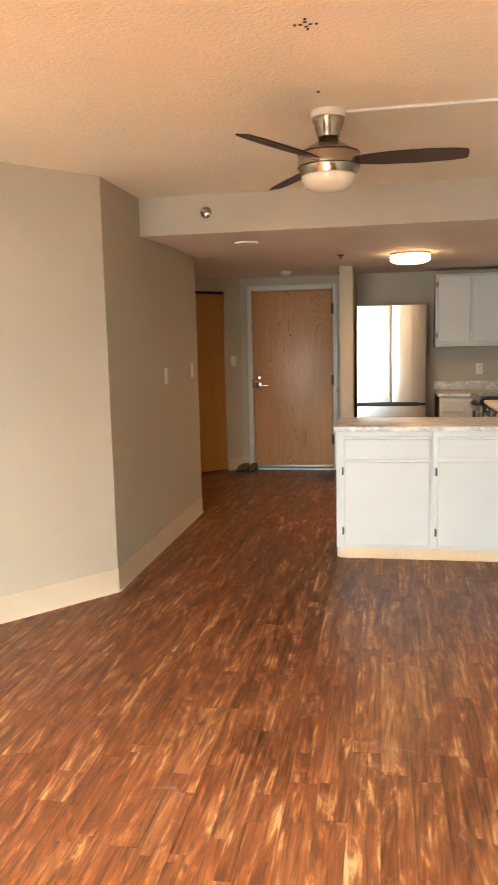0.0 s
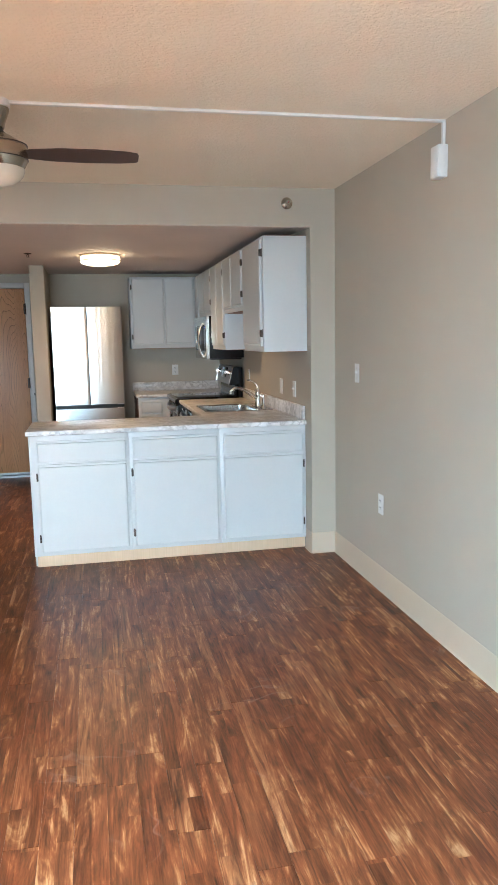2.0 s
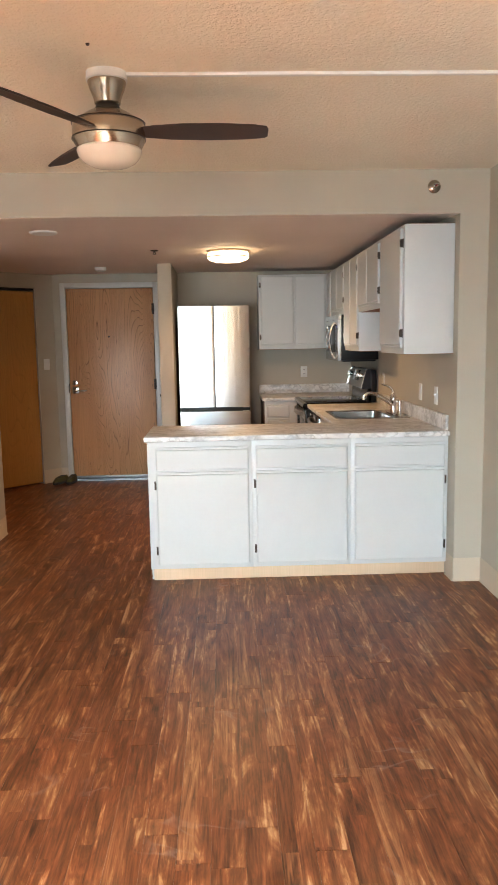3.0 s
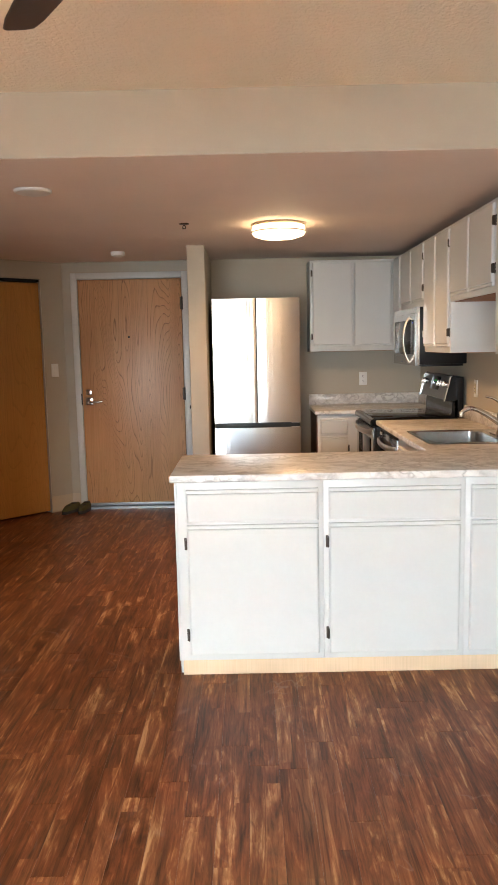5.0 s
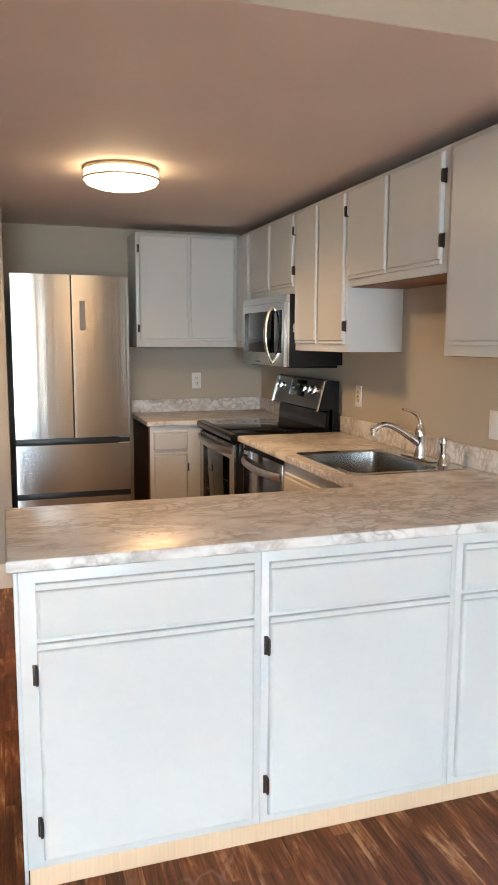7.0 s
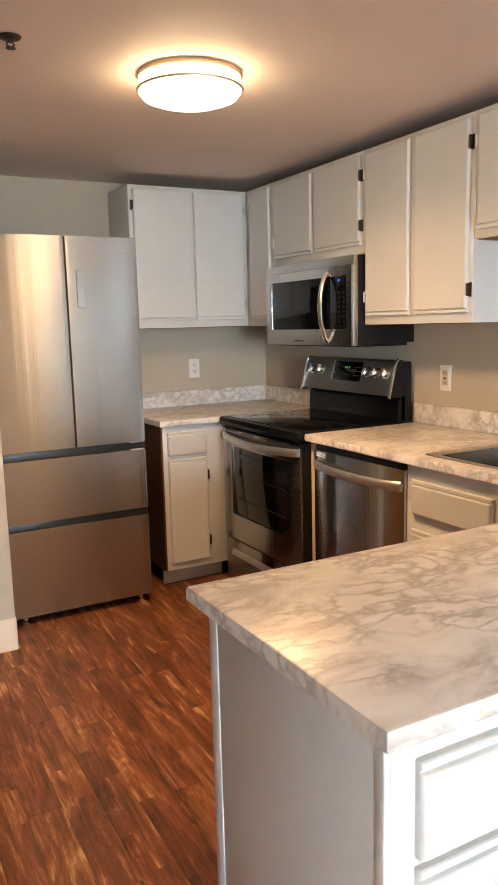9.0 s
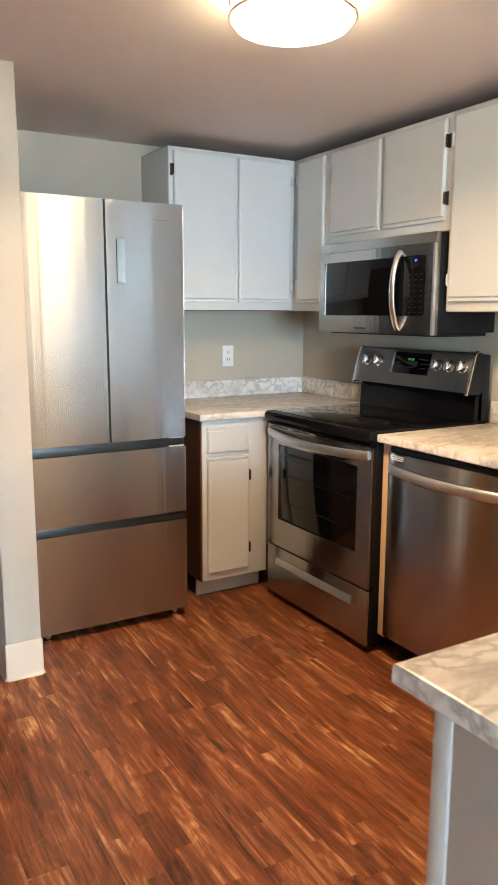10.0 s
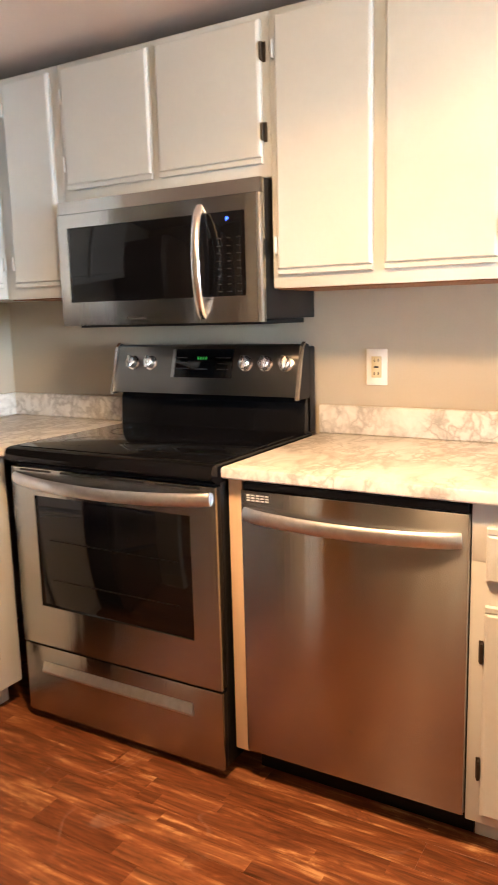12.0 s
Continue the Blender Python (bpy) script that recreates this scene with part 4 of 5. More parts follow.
part("toe_panel", box(DXF + 0.085, DY0 - 0.008, 0.001, DXF + 0.10, DY1 + 0.004, 0.0975), CASEBLACK, ds)
vl = bmesh.new()
for k in range(3):
    for j in range(5):
        box(DXF - 0.0008, DY1 - 0.085 + j * 0.014, 0.824 + k * 0.007, DXF + 0.001, DY1 - 0.075 + j * 0.014, 0.828 + k * 0.007, 0, vl)
part("vent_mark", vl, LIGHTPRINT, dd)
part("maker_mark", lathe([(0, -0.001), (0.006, -0.001), (0.006, 0.001), (0, 0.001)], (DXF, 1.70, 0.235), 14, "x"), STRIP, dd)
part("side_gasket", box(DXF + 0.020, DY0 - 0.0023, 0.10, DXF + 0.0448, DY0 - 0.0003, 0.875), GREYPLASTIC, ds)

# ---- microwave ----
MX, MY0, MY1, MZ0, MZ1 = 1.494, 2.080, 2.856, 1.285, 1.695
mw = thing("microwave", (1.68, 2.48, MZ0), "stainless over-the-range microwave with curved bar handle", "microwave")
part("body", box(MX + 0.028, MY0, MZ0 + 0.012, XK - 0.003, MY1, MZ1, 0.003), CASEBLACK, mw, "black case")
part("underside", box(MX + 0.05, MY0 + 0.03, MZ0 - 0.004, XK - 0.02, MY1 - 0.03, MZ0 + 0.0118, 0.003), CASEBLACK, mw)
fbm = bmesh.new()
MW = (2.240, 2.818, 1.348, 1.602)
for a, b, c, d in ((MY0, MY1, MZ0 + 0.004, 1.366), (MY0, MY1, 1.608, 1.652), (MY0, 2.130, 1.366, 1.608), (2.815, MY1, 1.366, 1.608)):
    box(MX, a, c, MX + 0.028, b, d, 0, fbm)
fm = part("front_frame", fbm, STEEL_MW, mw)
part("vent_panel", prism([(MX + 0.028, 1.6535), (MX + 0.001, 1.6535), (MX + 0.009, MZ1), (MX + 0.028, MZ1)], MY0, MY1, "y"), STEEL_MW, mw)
part("side_trim", box(MX - 0.0012, MY0 - 0.0015, MZ0 + 0.004, MX + 0.014, MY0 + 0.010, 1.652, 0.001), ALU, mw, "bright edge trim")
part("door_window", box(MX + 0.003, 2.262, 1.3663, MX + 0.026, 2.8147, 1.6077, 0.001), GLASSBLACK, fm, "dark glass door")
part("control_strip", box(MX + 0.003, 2.1303, 1.3663, MX + 0.026, 2.2612, 1.6077, 0.001), GLASSBLACK, fm, "dark control strip")
kb = bmesh.new()
for r in range(8):
    for c in range(3):
        box(MX + 0.0024, 2.148 + c * 0.034, 1.378 + r * 0.022, MX + 0.0028, 2.160 + c * 0.034, 1.381 + r * 0.022, 0, kb)
tagged(part("keypad_print", kb, FAINT, fm), kind="stuff")
bl = box(MX + 0.002, 2.1935, 1.582, MX + 0.0028, 2.1955, 1.593)
box(MX + 0.002, 2.1860, 1.587, MX + 0.0028, 2.1880, 1.593, 0, bl)
box(MX + 0.002, 2.1882, 1.591, MX + 0.0028, 2.1933, 1.593, 0, bl)
box(MX + 0.002, 2.1882, 1.586, MX + 0.0028, 2.1933, 1.588, 0, bl)
part("clock_digits", bl, BLUE, fm, "blue lit digits")
mh = tube(arc(lambda t: (MX - 0.050 * math.sin(math.pi * t) ** 0.7 + 0.002, 2.285 - 0.012 * math.sin(math.pi * t), 1.308 + 0.320 * t), 24), 0.0145, 14, 0.75, (0, 1, 0))
part("handle", mh, KNOB, fm, "curved bright bar handle")
part("maker_mark", box(MX - 0.0006, 2.50, 1.307, MX + 0.001, 2.58, 1.313), PRINT, fm)

# ---- sink and tap ----
sk = thing("sink", ((SX0 + SX1) / 2, (SY0 + SY1) / 2, CT1), "stainless drop-in single bowl sink with tap ledge", "sink")
rim = bmesh.new()
RX0, RX1, RYa, RYb = 1.278, 1.812, 0.748, 1.362
bx0, bx1, by0, by1 = SX0 + 0.012, 1.690, SY0 + 0.02, SY1 - 0.02


def ring(x0, y0, x1, y1, r, z, n=6):
    pts = []
    for cx, cy, a0 in ((x1 - r, y1 - r, 0), (x0 + r, y1 - r, 90), (x0 + r, y0 + r, 180), (x1 - r, y0 + r, 270)):
        for k in range(n + 1):
            a = radians(a0 + 90 * k / n)
            pts.append((cx + r * math.cos(a), cy + r * math.sin(a), z))
    return pts


loops = [ring(RX0, RYa, RX1, RYb, 0.02, CT1 + 0.0006), ring(RX0 + 0.003, RYa + 0.003, RX1 - 0.003, RYb - 0.003, 0.02, CT1 + 0.0042), ring(bx0 - 0.006, by0 - 0.006, bx1 + 0.006, by1 + 0.006, 0.055, CT1 + 0.0042), ring(bx0, by0, bx1, by1, 0.05, CT1 - 0.002), ring(bx0 + 0.006, by0 + 0.006, bx1 - 0.006, by1 - 0.006, 0.05, CT1 - 0.14), ring(bx0 + 0.04, by0 + 0.04, bx1 - 0.04, by1 - 0.04, 0.04, CT1 - 0.17), ring(bx0 + 0.16, by0 + 0.22, bx1 - 0.16, by1 - 0.22, 0.03, CT1 - 0.172)]
vr = [[rim.verts.new(p) for p in l] for l in loops]
for a, b in zip(vr, vr[1:]):
    for i in range(len(a)):
        j = (i + 1) % len(a)
        rim.faces.new((a[i], a[j], b[j], b[i]))
rim.faces.new(vr[-1])
part("bowl", rim, SINKSTEEL, sk)
part("strainer", lathe([(0, 0), (0.04, 0), (0.045, 0.003), (0.03, 0.004), (0, 0.002)], ((bx0 + bx1) / 2, (by0 + by1) / 2, CT1 - 0.1718), 28), CHROME, sk)
tx, ty, tz = 1.752, 1.045, CT1 + 0.0045
tp = thing("tap", (tx, ty, tz), "chrome single-lever kitchen tap with arched spout", "tap")
part("deck_plate", box(tx - 0.028, ty - 0.12, tz, tx + 0.028, ty + 0.12, tz + 0.007, 0.003), CHROME, tp)
part("column", lathe([(0, 0), (0.027, 0.004), (0.026, 0.012), (0.0215, 0.03), (0.022, 0.085), (0.024, 0.092), (0.024, 0.112), (0.019, 0.135), (0.010, 0.15), (0, 0.153)], (tx, ty, tz + 0.003), 28), CHROME, tp)
part("spout", tube(arc(lambda t: (tx - 0.012 - 0.215 * t, ty + 0.02 * t, tz + 0.072 + 0.155 * t - 0.022 * t * t - 0.085 * t ** 5), 18), [0.017 - 0.005 * t / 17 for t in range(18)], 16), CHROME, tp)
part("spout_tip", lathe([(0, 0), (0.0125, 0), (0.0135, 0.03), (0, 0.034)], (tx - 0.222, ty + 0.02, tz + 0.108), 16), CHROME, tp)
part("lever", tube(arc(lambda t: (tx + 0.004 - 0.01 * t - 0.085 * t ** 2.2, ty, tz + 0.148 + 0.10 * t - 0.025 * t ** 3), 12), [0.0115 - 0.005 * t / 11 for t in range(12)], 12, 0.8), CHROME, tp)
sp = thing("sink_sprayer", (tx + 0.004, 0.862, tz), "chrome side sprayer on its sink-deck base", "sprayer")
part("base", lathe([(0, 0), (0.024, 0), (0.022, 0.012), (0.015, 0.028), (0.0135, 0.045), (0, 0.046)], (tx + 0.004, 0.862, tz), 22), CHROME, sp)
part("wand", lathe([(0, 0.044), (0.011, 0.046), (0.0115, 0.07), (0.014, 0.085), (0.015, 0.105), (0.011, 0.118), (0, 0.12)], (tx + 0.004, 0.862, tz), 22), CHROME, sp)
part("trigger", box(tx - 0.020, 0.856, tz + 0.092, tx - 0.004, 0.868, tz + 0.114, 0.003), CHROME, sp)

# ---- lights, fan and ceiling fittings ----
LC = (0.535, 1.66)
cl = thing("ceiling_light", (*LC, KIT_Z), "lit flush drum ceiling light with brushed nickel band", "ceiling light")
part("pan", lathe([(0, KIT_Z - 0.0005), (0.168, KIT_Z - 0.0005), (0.172, KIT_Z - 0.012), (0.168, KIT_Z - 0.016), (0, KIT_Z - 0.016)], (*LC, 0), 56), NICKEL_LIT, cl, "nickel base")
gl = part("diffuser", lathe([(0.160, KIT_Z - 0.0165), (0.166, KIT_Z - 0.03), (0.167, KIT_Z - 0.055), (0.155, KIT_Z - 0.071), (0.115, KIT_Z - 0.085), (0.06, KIT_Z - 0.092), (0, KIT_Z - 0.094)], (*LC, 0), 56), LAMPGLASS, cl, "glowing opal diffuser")
gl.visible_shadow = False
part("band", lathe([(0.168, KIT_Z - 0.048), (0.174, KIT_Z - 0.048), (0.175, KIT_Z - 0.052), (0.174, KIT_Z - 0.056), (0.168, KIT_Z - 0.056), (0.168, KIT_Z - 0.048)], (*LC, 0), 56), NICKEL_LIT, cl, "brushed nickel band")

FC = (0.085, -1.70)
fan = thing("ceiling_fan", (*FC, LIV_Z), "brushed nickel three-blade ceiling fan with opal light bowl", "ceiling fan")
part("mounting_ring", lathe([(0, 2.4295), (0.072, 2.4295), (0.073, 2.402), (0.068, 2.400), (0, 2.400)], (*FC, 0), 40), WHITEPL, fan, "white mounting ring")
part("canopy", lathe([(0, 2.400), (0.068, 2.3995), (0.067, 2.39), (0.058, 2.365), (0.050, 2.345), (0.046, 2.326), (0.042, 2.322), (0, 2.322)], (*FC, 0), 40), NICKEL, fan)
part("collar", lathe([(0, 2.322), (0.040, 2.3215), (0.042, 2.314), (0.050, 2.306), (0.050, 2.301), (0, 2.301)], (*FC, 0), 40), BRONZE, fan)
part("motor_housing", lathe([(0, 2.306), (0.052, 2.304), (0.075, 2.292), (0.100, 2.276), (0.122, 2.262), (0.128, 2.254), (0.129, 2.232), (0.130, 2.206), (0.128, 2.198), (0.116, 2.176), (0.113, 2.170), (0, 2.170)], (*FC, 0), 48), NICKEL, fan)
for z in (2.256, 2.202):
    part("dark_groove", lathe([(0.127, z), (0.1315, z), (0.1315, z + 0.004), (0.127, z + 0.004), (0.127, z)], (*FC, 0), 48), BRONZE, fan)
part("light_bowl", lathe([(0.114, 2.1695), (0.116, 2.163), (0.110, 2.145), (0.095, 2.127), (0.068, 2.113), (0.035, 2.106), (0, 2.104)], (*FC, 0), 48), OPAL, fan, "unlit opal bowl")


def blade(angle):
    bm = bmesh.new()
    outline = [(0.10, -0.030), (0.16, -0.045), (0.26, -0.058), (0.40, -0.060), (0.52, -0.050), (0.565, -0.038), (0.572, -0.020), (0.572, 0.030), (0.562, 0.040), (0.50, 0.050), (0.36, 0.056), (0.22, 0.050), (0.10, 0.030)]
    prism(outline, -0.003, 0.003, "z", bm)
    bmesh.ops.bevel(bm, geom=[e for e in bm.edges if e.calc_face_angle(0) > 1.2], offset=0.0018, segments=2, affect="EDGES")
    m = Matrix.Translation((*FC, 2.229)) @ Matrix.Rotation(radians(angle), 4, "Z") @ Matrix.Rotation(radians(-13), 4, "X")
    bmesh.ops.transform(bm, matrix=m, verts=bm.verts)
    return bm


for a in (1, 121, 241):
    bd = part("blade", blade(a), BLADE, fan, "dark espresso blade")

rw = thing("cable_raceway", (1.1, -1.70, LIV_Z), "white surface cable channel from fan to wall box", "cable channel")
part("ceiling_run", box(0.155, -1.711, LIV_Z - 0.012, XR - 0.0005, -1.689, LIV_Z - 0.0005, 0.002), WHITEPL, rw)
part("wall_run", box(XR - 0.013, -1.712, 2.318, XR - 0.0005, -1.690, LIV_Z - 0.012, 0.002), WHITEPL, rw)
wb = thing("surface_wall_box", (XR, -1.70, 2.25), "white surface-mounted wall control box", "wall box")
part("box", box(XR - 0.046, -1.738, 2.178, XR - 0.0005, -1.664, 2.3178, 0.003), WHITEPL, wb)
part("cover_plate", box(XR - 0.050, -1.736, 2.181, XR - 0.0462, -1.666, 2.315, 0.0015), WHITEPL, wb)


def round_fitting(name, label, cat, c, r, h, mat_):
    t = thing(name, (*c, KIT_Z), label, cat)
    part("cover", lathe([(0, -0.0005), (r, -0.0005), (r, -h * 0.5), (r * 0.92, -h * 0.85), (r * 0.6, -h), (0, -h)], (*c, KIT_Z), 40), mat_, t)
    return t


round_fitting("ceiling_cover", "flat white round ceiling cover plate", "ceiling cover", (-0.675, 0.515), 0.088, 0.016, WHITEPL)
dt = round_fitting("smoke_detector", "small white smoke detector on the ceiling", "smoke detector", (-0.685, 2.86), 0.055, 0.034, WHITEPL)
part("sensor_rim", lathe([(0.03, -0.0345), (0.036, -0.0345), (0.036, -0.038), (0.03, -0.038), (0.03, -0.0345)], (-0.685, 2.86, KIT_Z), 28), WHITEPL, dt)
spk = thing("sprinkler_head", (-0.05, 1.57, KIT_Z), "small chrome pendent sprinkler head on the ceiling", "sprinkler")
part("escutcheon", lathe([(0, -0.0005), (0.032, -0.0005), (0.028, -0.006), (0.012, -0.009), (0, -0.009)], (-0.05, 1.57, KIT_Z), 26), BRONZE, spk)
fr_ = tube([(-0.05, 1.57, KIT_Z - 0.009), (-0.05, 1.57, KIT_Z - 0.016)], 0.007)
for k in (-1, 1):
    tube([(-0.05 + k * 0.006, 1.57, KIT_Z - 0.014), (-0.05 + k * 0.011, 1.57, KIT_Z - 0.021), (-0.05 + k * 0.003, 1.57, KIT_Z - 0.029)], 0.0025, 8, 1.0, (0, 1, 0), fr_)
part("frame", fr_, BRONZE, spk)
part("deflector", lathe([(0, -0.029), (0.014, -0.030), (0.014, -0.032), (0, -0.032)], (-0.05, 1.57, KIT_Z), 20), BRONZE, spk)


def side_sprinkler(x, z):
    t = thing("sidewall_sprinkler", (x, YB, z), "chrome sidewall sprinkler with round escutcheon on the soffit", "sprinkler", "soffit sprinklers")
    part("escutcheon", lathe([(0, -0.0005), (0.037, -0.0005), (0.036, -0.005), (0.024, -0.014), (0.016, -0.016), (0, -0.016)], (x, YB, z), 30, "y"), NICKEL, t)
    part("body", tube([(x, YB - 0.014, z), (x, YB - 0.038, z)], 0.010), NICKEL, t)
    part("deflector", box(x - 0.014, YB - 0.056, z + 0.004, x + 0.014, YB - 0.036, z + 0.0065, 0.0008), CHROME, t)
    part("bulb", tube([(x, YB - 0.036, z), (x, YB - 0.052, z)], 0.004), plain_red, t)


plain_red = plain("red_bulb", (0.25, 0.03, 0.02), 0.2)
side_sprinkler(1.700, 2.333)
side_sprinkler(-0.815, 2.318)

mk = thing("fixture_screws", (0.08, -2.585, LIV_Z), "dark leftover screw anchors of a removed fixture", "screws")
for dx, dy in ((-0.032, 0.0), (0.034, 0.004), (0.004, 0.036), (0.002, -0.036)):
    b = lathe([(0, -0.0005), (0.005, -0.0005), (0.004, -0.004), (0, -0.005)], (0.08 + dx, -2.585 + dy, LIV_Z), 12)
    box(0.08 + dx * 0.45 - 0.006, -2.585 + dy * 0.45 - 0.002, LIV_Z - 0.004, 0.08 + dx * 0.45 + 0.006, -2.585 + dy * 0.45 + 0.002, LIV_Z - 0.0005, 0, b)
    part("screw", b, BRONZE, mk)
solid("ceiling_hook", lathe([(0, -0.0005), (0.007, -0.0005), (0.005, -0.006), (0, -0.007)], (0.066, -1.965, LIV_Z), 12), BRONZE, "small dark screw in the stippled ceiling", "screw", "", (0.066, -1.965, LIV_Z))

# ---- wall plates ----


def plate(name, kind, face, side, u, z, label, w=0.070, h=0.116, body=None):
    at = (u, face, z) if side == "-y" else (face, u, z)
    t = thing(name, at, label, name.replace("_", " "))
    p = part("cover_plate", fbox(face, side, u - w / 2, u + w / 2, z - h / 2, z + h / 2, 0.0005, 0.006, 0.0022), WHITEPL, t)
    bodym = body or WHITEPL
    if kind == "outlet":
        for s in (-1, 1):
            part("socket", fbox(face, side, u - 0.017, u + 0.017, z + s * 0.020 - 0.014, z + s * 0.020 + 0.014, 0.0055, 0.0085, 0.002), bodym, p)
            sl_ = fbox(face, side, u - 0.008, u - 0.005, z + s * 0.020 - 0.003, z + s * 0.020 + 0.007, 0.0086, 0.0089)
            fbox(face, side, u + 0.005, u + 0.008, z + s * 0.020 - 0.003, z + s * 0.020 + 0.007, 0.0086, 0.0089, 0, sl_)
            fbox(face, side, u - 0.002, u + 0.002, z + s * 0.020 - 0.010, z + s * 0.020 - 0.006, 0.0086, 0.0089, 0, sl_)
            part("slots", sl_, DARK, p)
    elif kind == "gfci":
        part("socket_block", fbox(face, side, u - 0.017, u + 0.017, z - 0.034, z + 0.034, 0.0055, 0.009, 0.002), bodym, p, "ivory socket block")
        for s in (-0.021, 0.021):
            sl_ = fbox(face, side, u - 0.008, u - 0.005, z + s - 0.004, z + s + 0.005, 0.0091, 0.0094)
            fbox(face, side, u + 0.005, u + 0.008, z + s - 0.004, z + s + 0.005, 0.0091, 0.0094, 0, sl_)
            part("slots", sl_, DARK, p)
        part("test_button", fbox(face, side, u - 0.008, u + 0.008, z - 0.003, z + 0.003, 0.0088, 0.0105, 0.001), DARK, p)
    elif kind == "toggle":
        part("bezel", fbox(face, side, u - 0.005, u + 0.005, z - 0.012, z + 0.012, 0.0055, 0.0075, 0.001), bodym, p)
        part("toggle", fbox(face, side, u - 0.0035, u + 0.0035, z + 0.001, z + 0.010, 0.006, 0.018, 0.0015), bodym, p)
    elif kind == "blank":
        part("rocker", fbox(face, side, u - 0.016, u + 0.016, z - 0.033, z + 0.033, 0.0055, 0.0085, 0.0015), bodym, p)
    for s in (-1, 1):
        if kind in ("toggle",):
            part("screw", fbox(face, side, u - 0.002, u + 0.002, z + s * 0.030 - 0.002, z + s * 0.030 + 0.002, 0.0055, 0.0066), IVORY, p)
    return t


plate("light_switch", "toggle", XR, "-x", -0.582, 1.254, "white toggle switch on the living-room wall")
plate("wall_outlet", "outlet", XR, "-x", -0.981, 0.516, "white duplex outlet low on the living-room wall")
plate("light_switch", "blank", XK, "-x", 0.652, 1.108, "white rocker switch above the sink worktop")
plate("light_switch", "toggle", XK, "-x", 0.270, 1.108, "white toggle switch near the kitchen opening")
plate("wall_outlet", "gfci", XK, "-x", 1.862, 1.135, "white plated ivory outlet above the dishwasher worktop", body=IVORY)
plate("wall_outlet", "outlet", YK, "-y", 1.345, 1.140, "white duplex outlet above the corner worktop")
plate("light_switch", "blank", XL, "+x", 0.322, 1.252, "white rocker switch on the hall wall")
plate("light_switch", "toggle", XL, "+x", 1.075, 1.262, "white toggle switch near the hall corner")

# switch on the angled closet wall
sw = thing("light_switch", tuple(P0 + DD * 0.115 + Vector((0, 0, 1.27))), "white toggle switch beside the closet door", "light switch")
cp = part("cover_plate", slanted(0.080, 0.150, 0.0005, 0.006, 1.212, 1.328, 0.0022), WHITEPL, sw)
part("bezel", slanted(0.110, 0.120, 0.0055, 0.0075, 1.258, 1.282, 0.001), WHITEPL, cp)
part("toggle", slanted(0.1115, 0.1185, 0.006, 0.018, 1.271, 1.280, 0.0015), WHITEPL, cp)

# ---- pair of shoes by the entry door ----


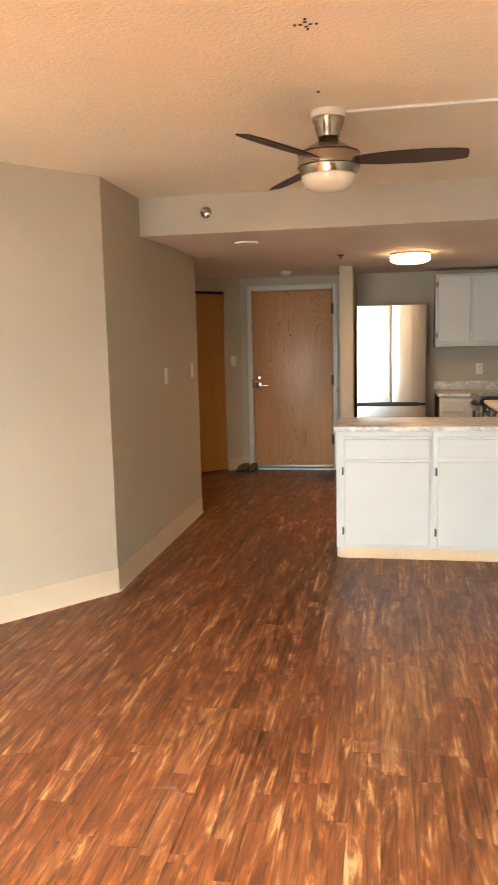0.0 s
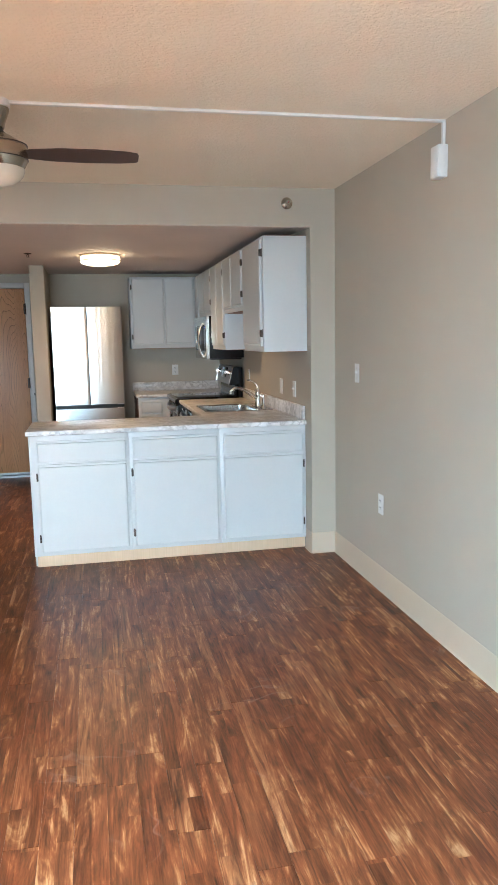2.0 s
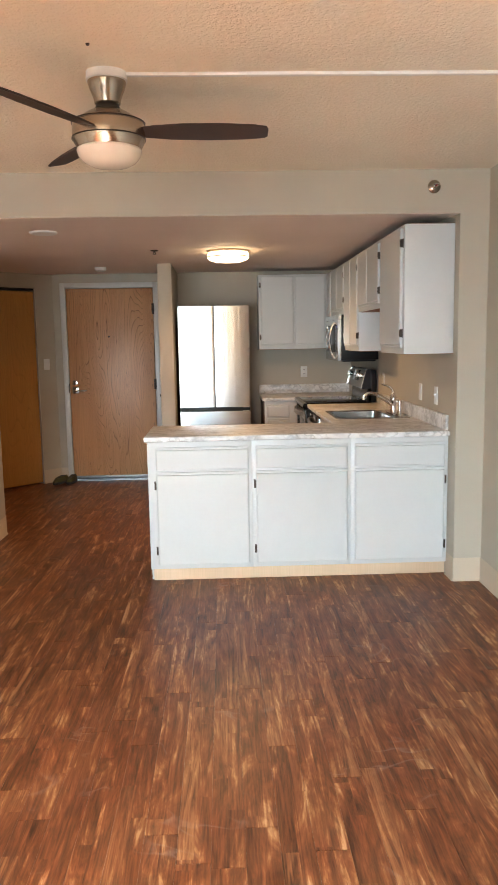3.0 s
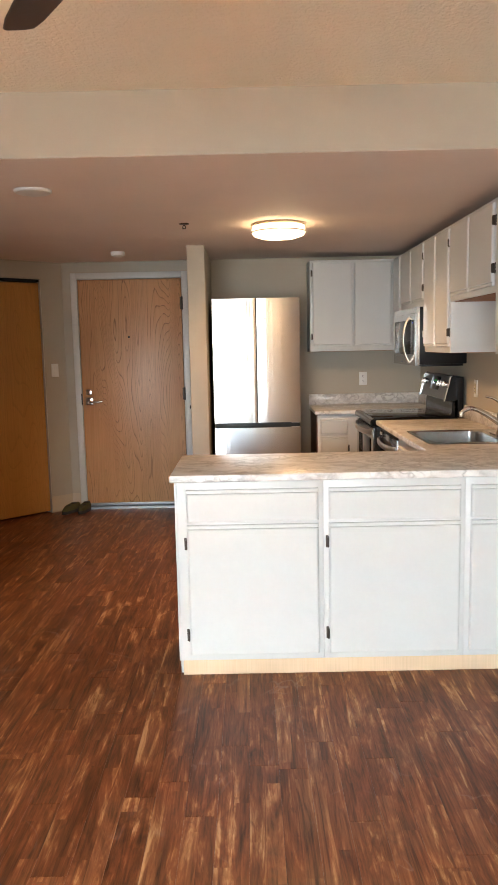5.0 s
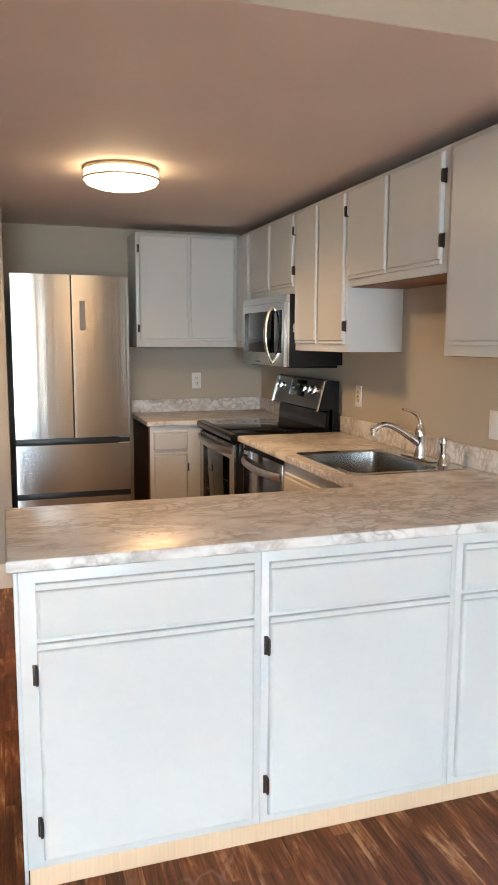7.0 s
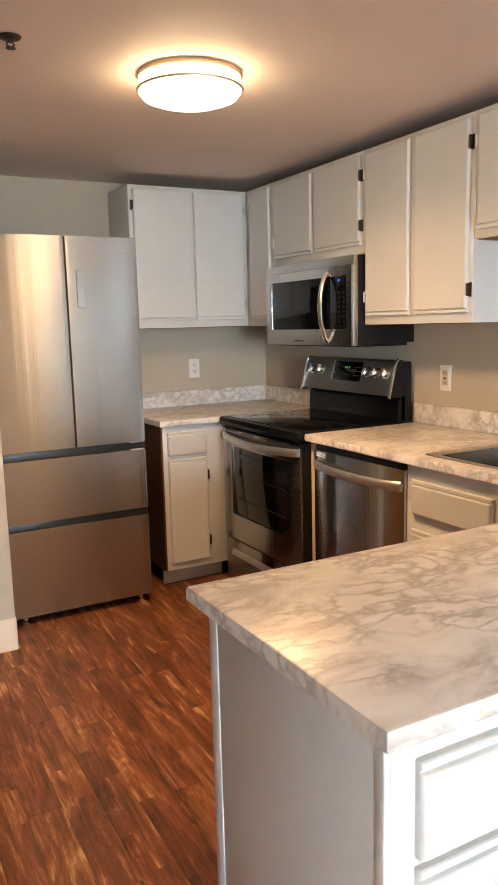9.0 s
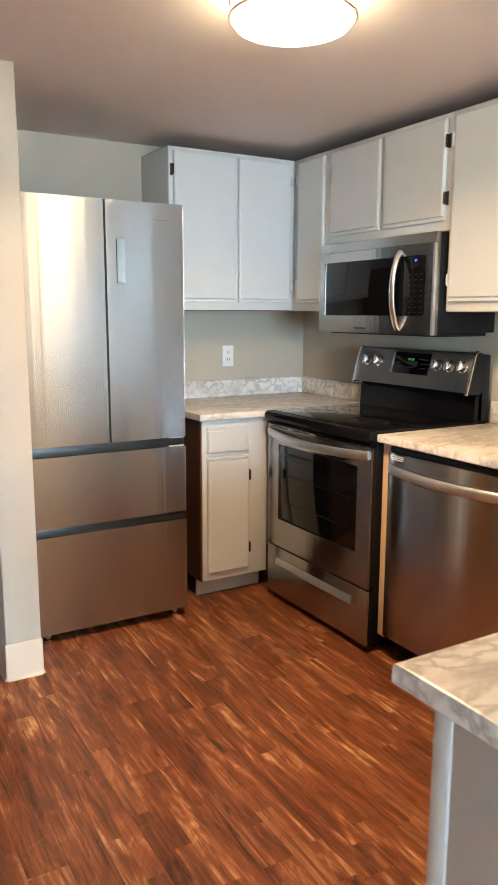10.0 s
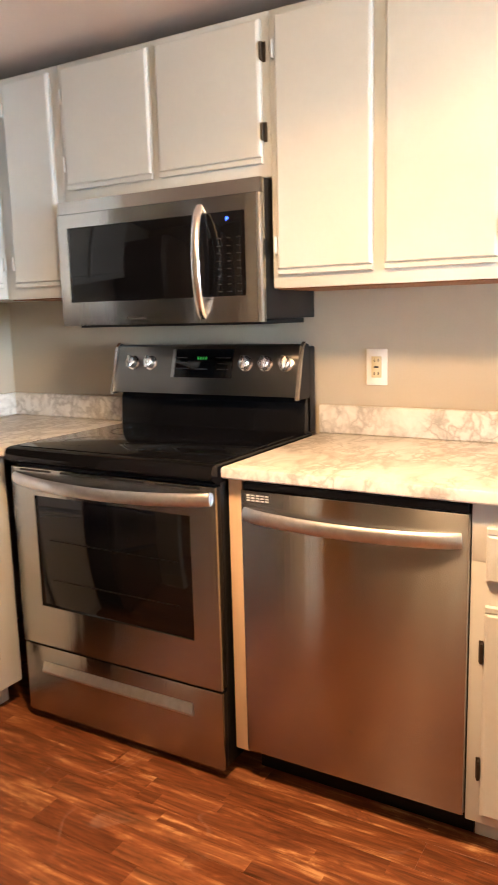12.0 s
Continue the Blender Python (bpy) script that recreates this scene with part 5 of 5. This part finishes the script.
def shoe(x, y, turn):
    t = thing("shoe", (x, y, 0), "worn dark olive canvas shoe on the floor by the door", "shoe", "pair of shoes")

    def outline(k, z):
        pts = []
        for i in range(20):
            a = 2 * math.pi * i / 20
            u = math.cos(a)
            wdt = 0.036 + 0.008 * u
            pts.append(Vector((math.sin(a) * wdt * k, u * 0.125 * (0.5 + 0.5 * k), z)))
        return pts
    m = Matrix.Translation((x, y, 0)) @ Matrix.Rotation(radians(turn), 4, "Z")

    def loft(rings):
        bm = bmesh.new()
        vs_ = [[bm.verts.new(m @ p) for p in r] for r in rings]
        for a, b in zip(vs_, vs_[1:]):
            for i in range(20):
                bm.faces.new((a[i], a[(i + 1) % 20], b[(i + 1) % 20], b[i]))
        bm.faces.new(vs_[0])
        bm.faces.new(vs_[-1])
        return bm
    part("sole", loft([outline(1.0, 0.001), outline(1.06, 0.008), outline(1.05, 0.024), outline(0.98, 0.027)]), RUBBER, t)
    up = []
    for k, z in ((0.97, 0.0272), (0.98, 0.042), (0.86, 0.062), (0.70, 0.076)):
        r = outline(k, z)
        for p in r:
            if p.y > 0.02:
                p.z = 0.0272 + (p.z - 0.0272) * max(0.35, 1 - (p.y - 0.02) * 6.0)
        up.append(r)
    part("upper", loft(up), OLIVE, t)
    part("opening", lathe([(0, 0.0), (0.026, 0.0), (0.027, 0.004), (0.0, 0.002)], (m @ Vector((0, -0.035, 0.0765)))[:], 18), SHOEDARK, t)
    part("laces", tube([m @ Vector((-0.018, 0.02, 0.070)), m @ Vector((0.018, 0.03, 0.066)), m @ Vector((-0.016, 0.04, 0.058)), m @ Vector((0.014, 0.05, 0.052))], 0.003, 6), PRINT, t)


shoe(-1.290, 3.405, 155)
shoe(-1.175, 3.425, 170)

# ---- floor planks, last ----
PW, PL = 0.102, 0.92
rng = random.Random(7)


def plank_mesh(w_, l_):
    bm = bmesh.new()
    g, c = 0.0002, 0.0007
    lo = [bm.verts.new(p) for p in ((g, g, -0.004), (w_ - g, g, -0.004), (w_ - g, l_ - g, -0.004), (g, l_ - g, -0.004))]
    hi = [bm.verts.new(p) for p in ((g, g, -c * 0.6), (w_ - g, g, -c * 0.6), (w_ - g, l_ - g, -c * 0.6), (g, l_ - g, -c * 0.6))]
    tp_ = [bm.verts.new(p) for p in ((g + c, g + c, 0), (w_ - g - c, g + c, 0), (w_ - g - c, l_ - g - c, 0), (g + c, l_ - g - c, 0))]
    for a, b in ((lo, hi), (hi, tp_)):
        for i in range(4):
            bm.faces.new((a[i], a[(i + 1) % 4], b[(i + 1) % 4], b[i]))
    bm.faces.new(tp_)
    return to_mesh("plank", bm, PLANK, False)


full = plank_mesh(PW, PL)
rest = bmesh.new()
x = -2.14
while x < XR:
    y = -3.6 + rng.random() * PL * 0.98 - PL
    w_ = min(PW, XR - x)
    while y < YE + 0.04:
        y1 = min(y + PL, YE + 0.04)
        inside = y1 > -3.6 and not (x + w_ < XL - 0.13 and y1 < 1.2 and y > -1.0)
        if inside:
            me = full if (w_ == PW and y1 - y > PL - 1e-6) else plank_mesh(w_, y1 - y)
            pk = new("plank", me)
            pk.location = (x, y, 0)
            pk.parent = f
        y = y1
    x += PW
y = -3.6 - PL
x = XW
while x < XR:
    yy = YS
    while yy < -3.6 - 0.2:
        y1 = min(yy + PL, -3.6 - 0.1)
        box(x + 0.0004, yy + 0.0004, -0.0045, min(x + PW, XR) - 0.0004, y1 - 0.0004, -0.0008, 0, rest)
        yy = y1
    x += PW
tagged(part("far_planks", rest, PLANK, f, "", False), kind="stuff")
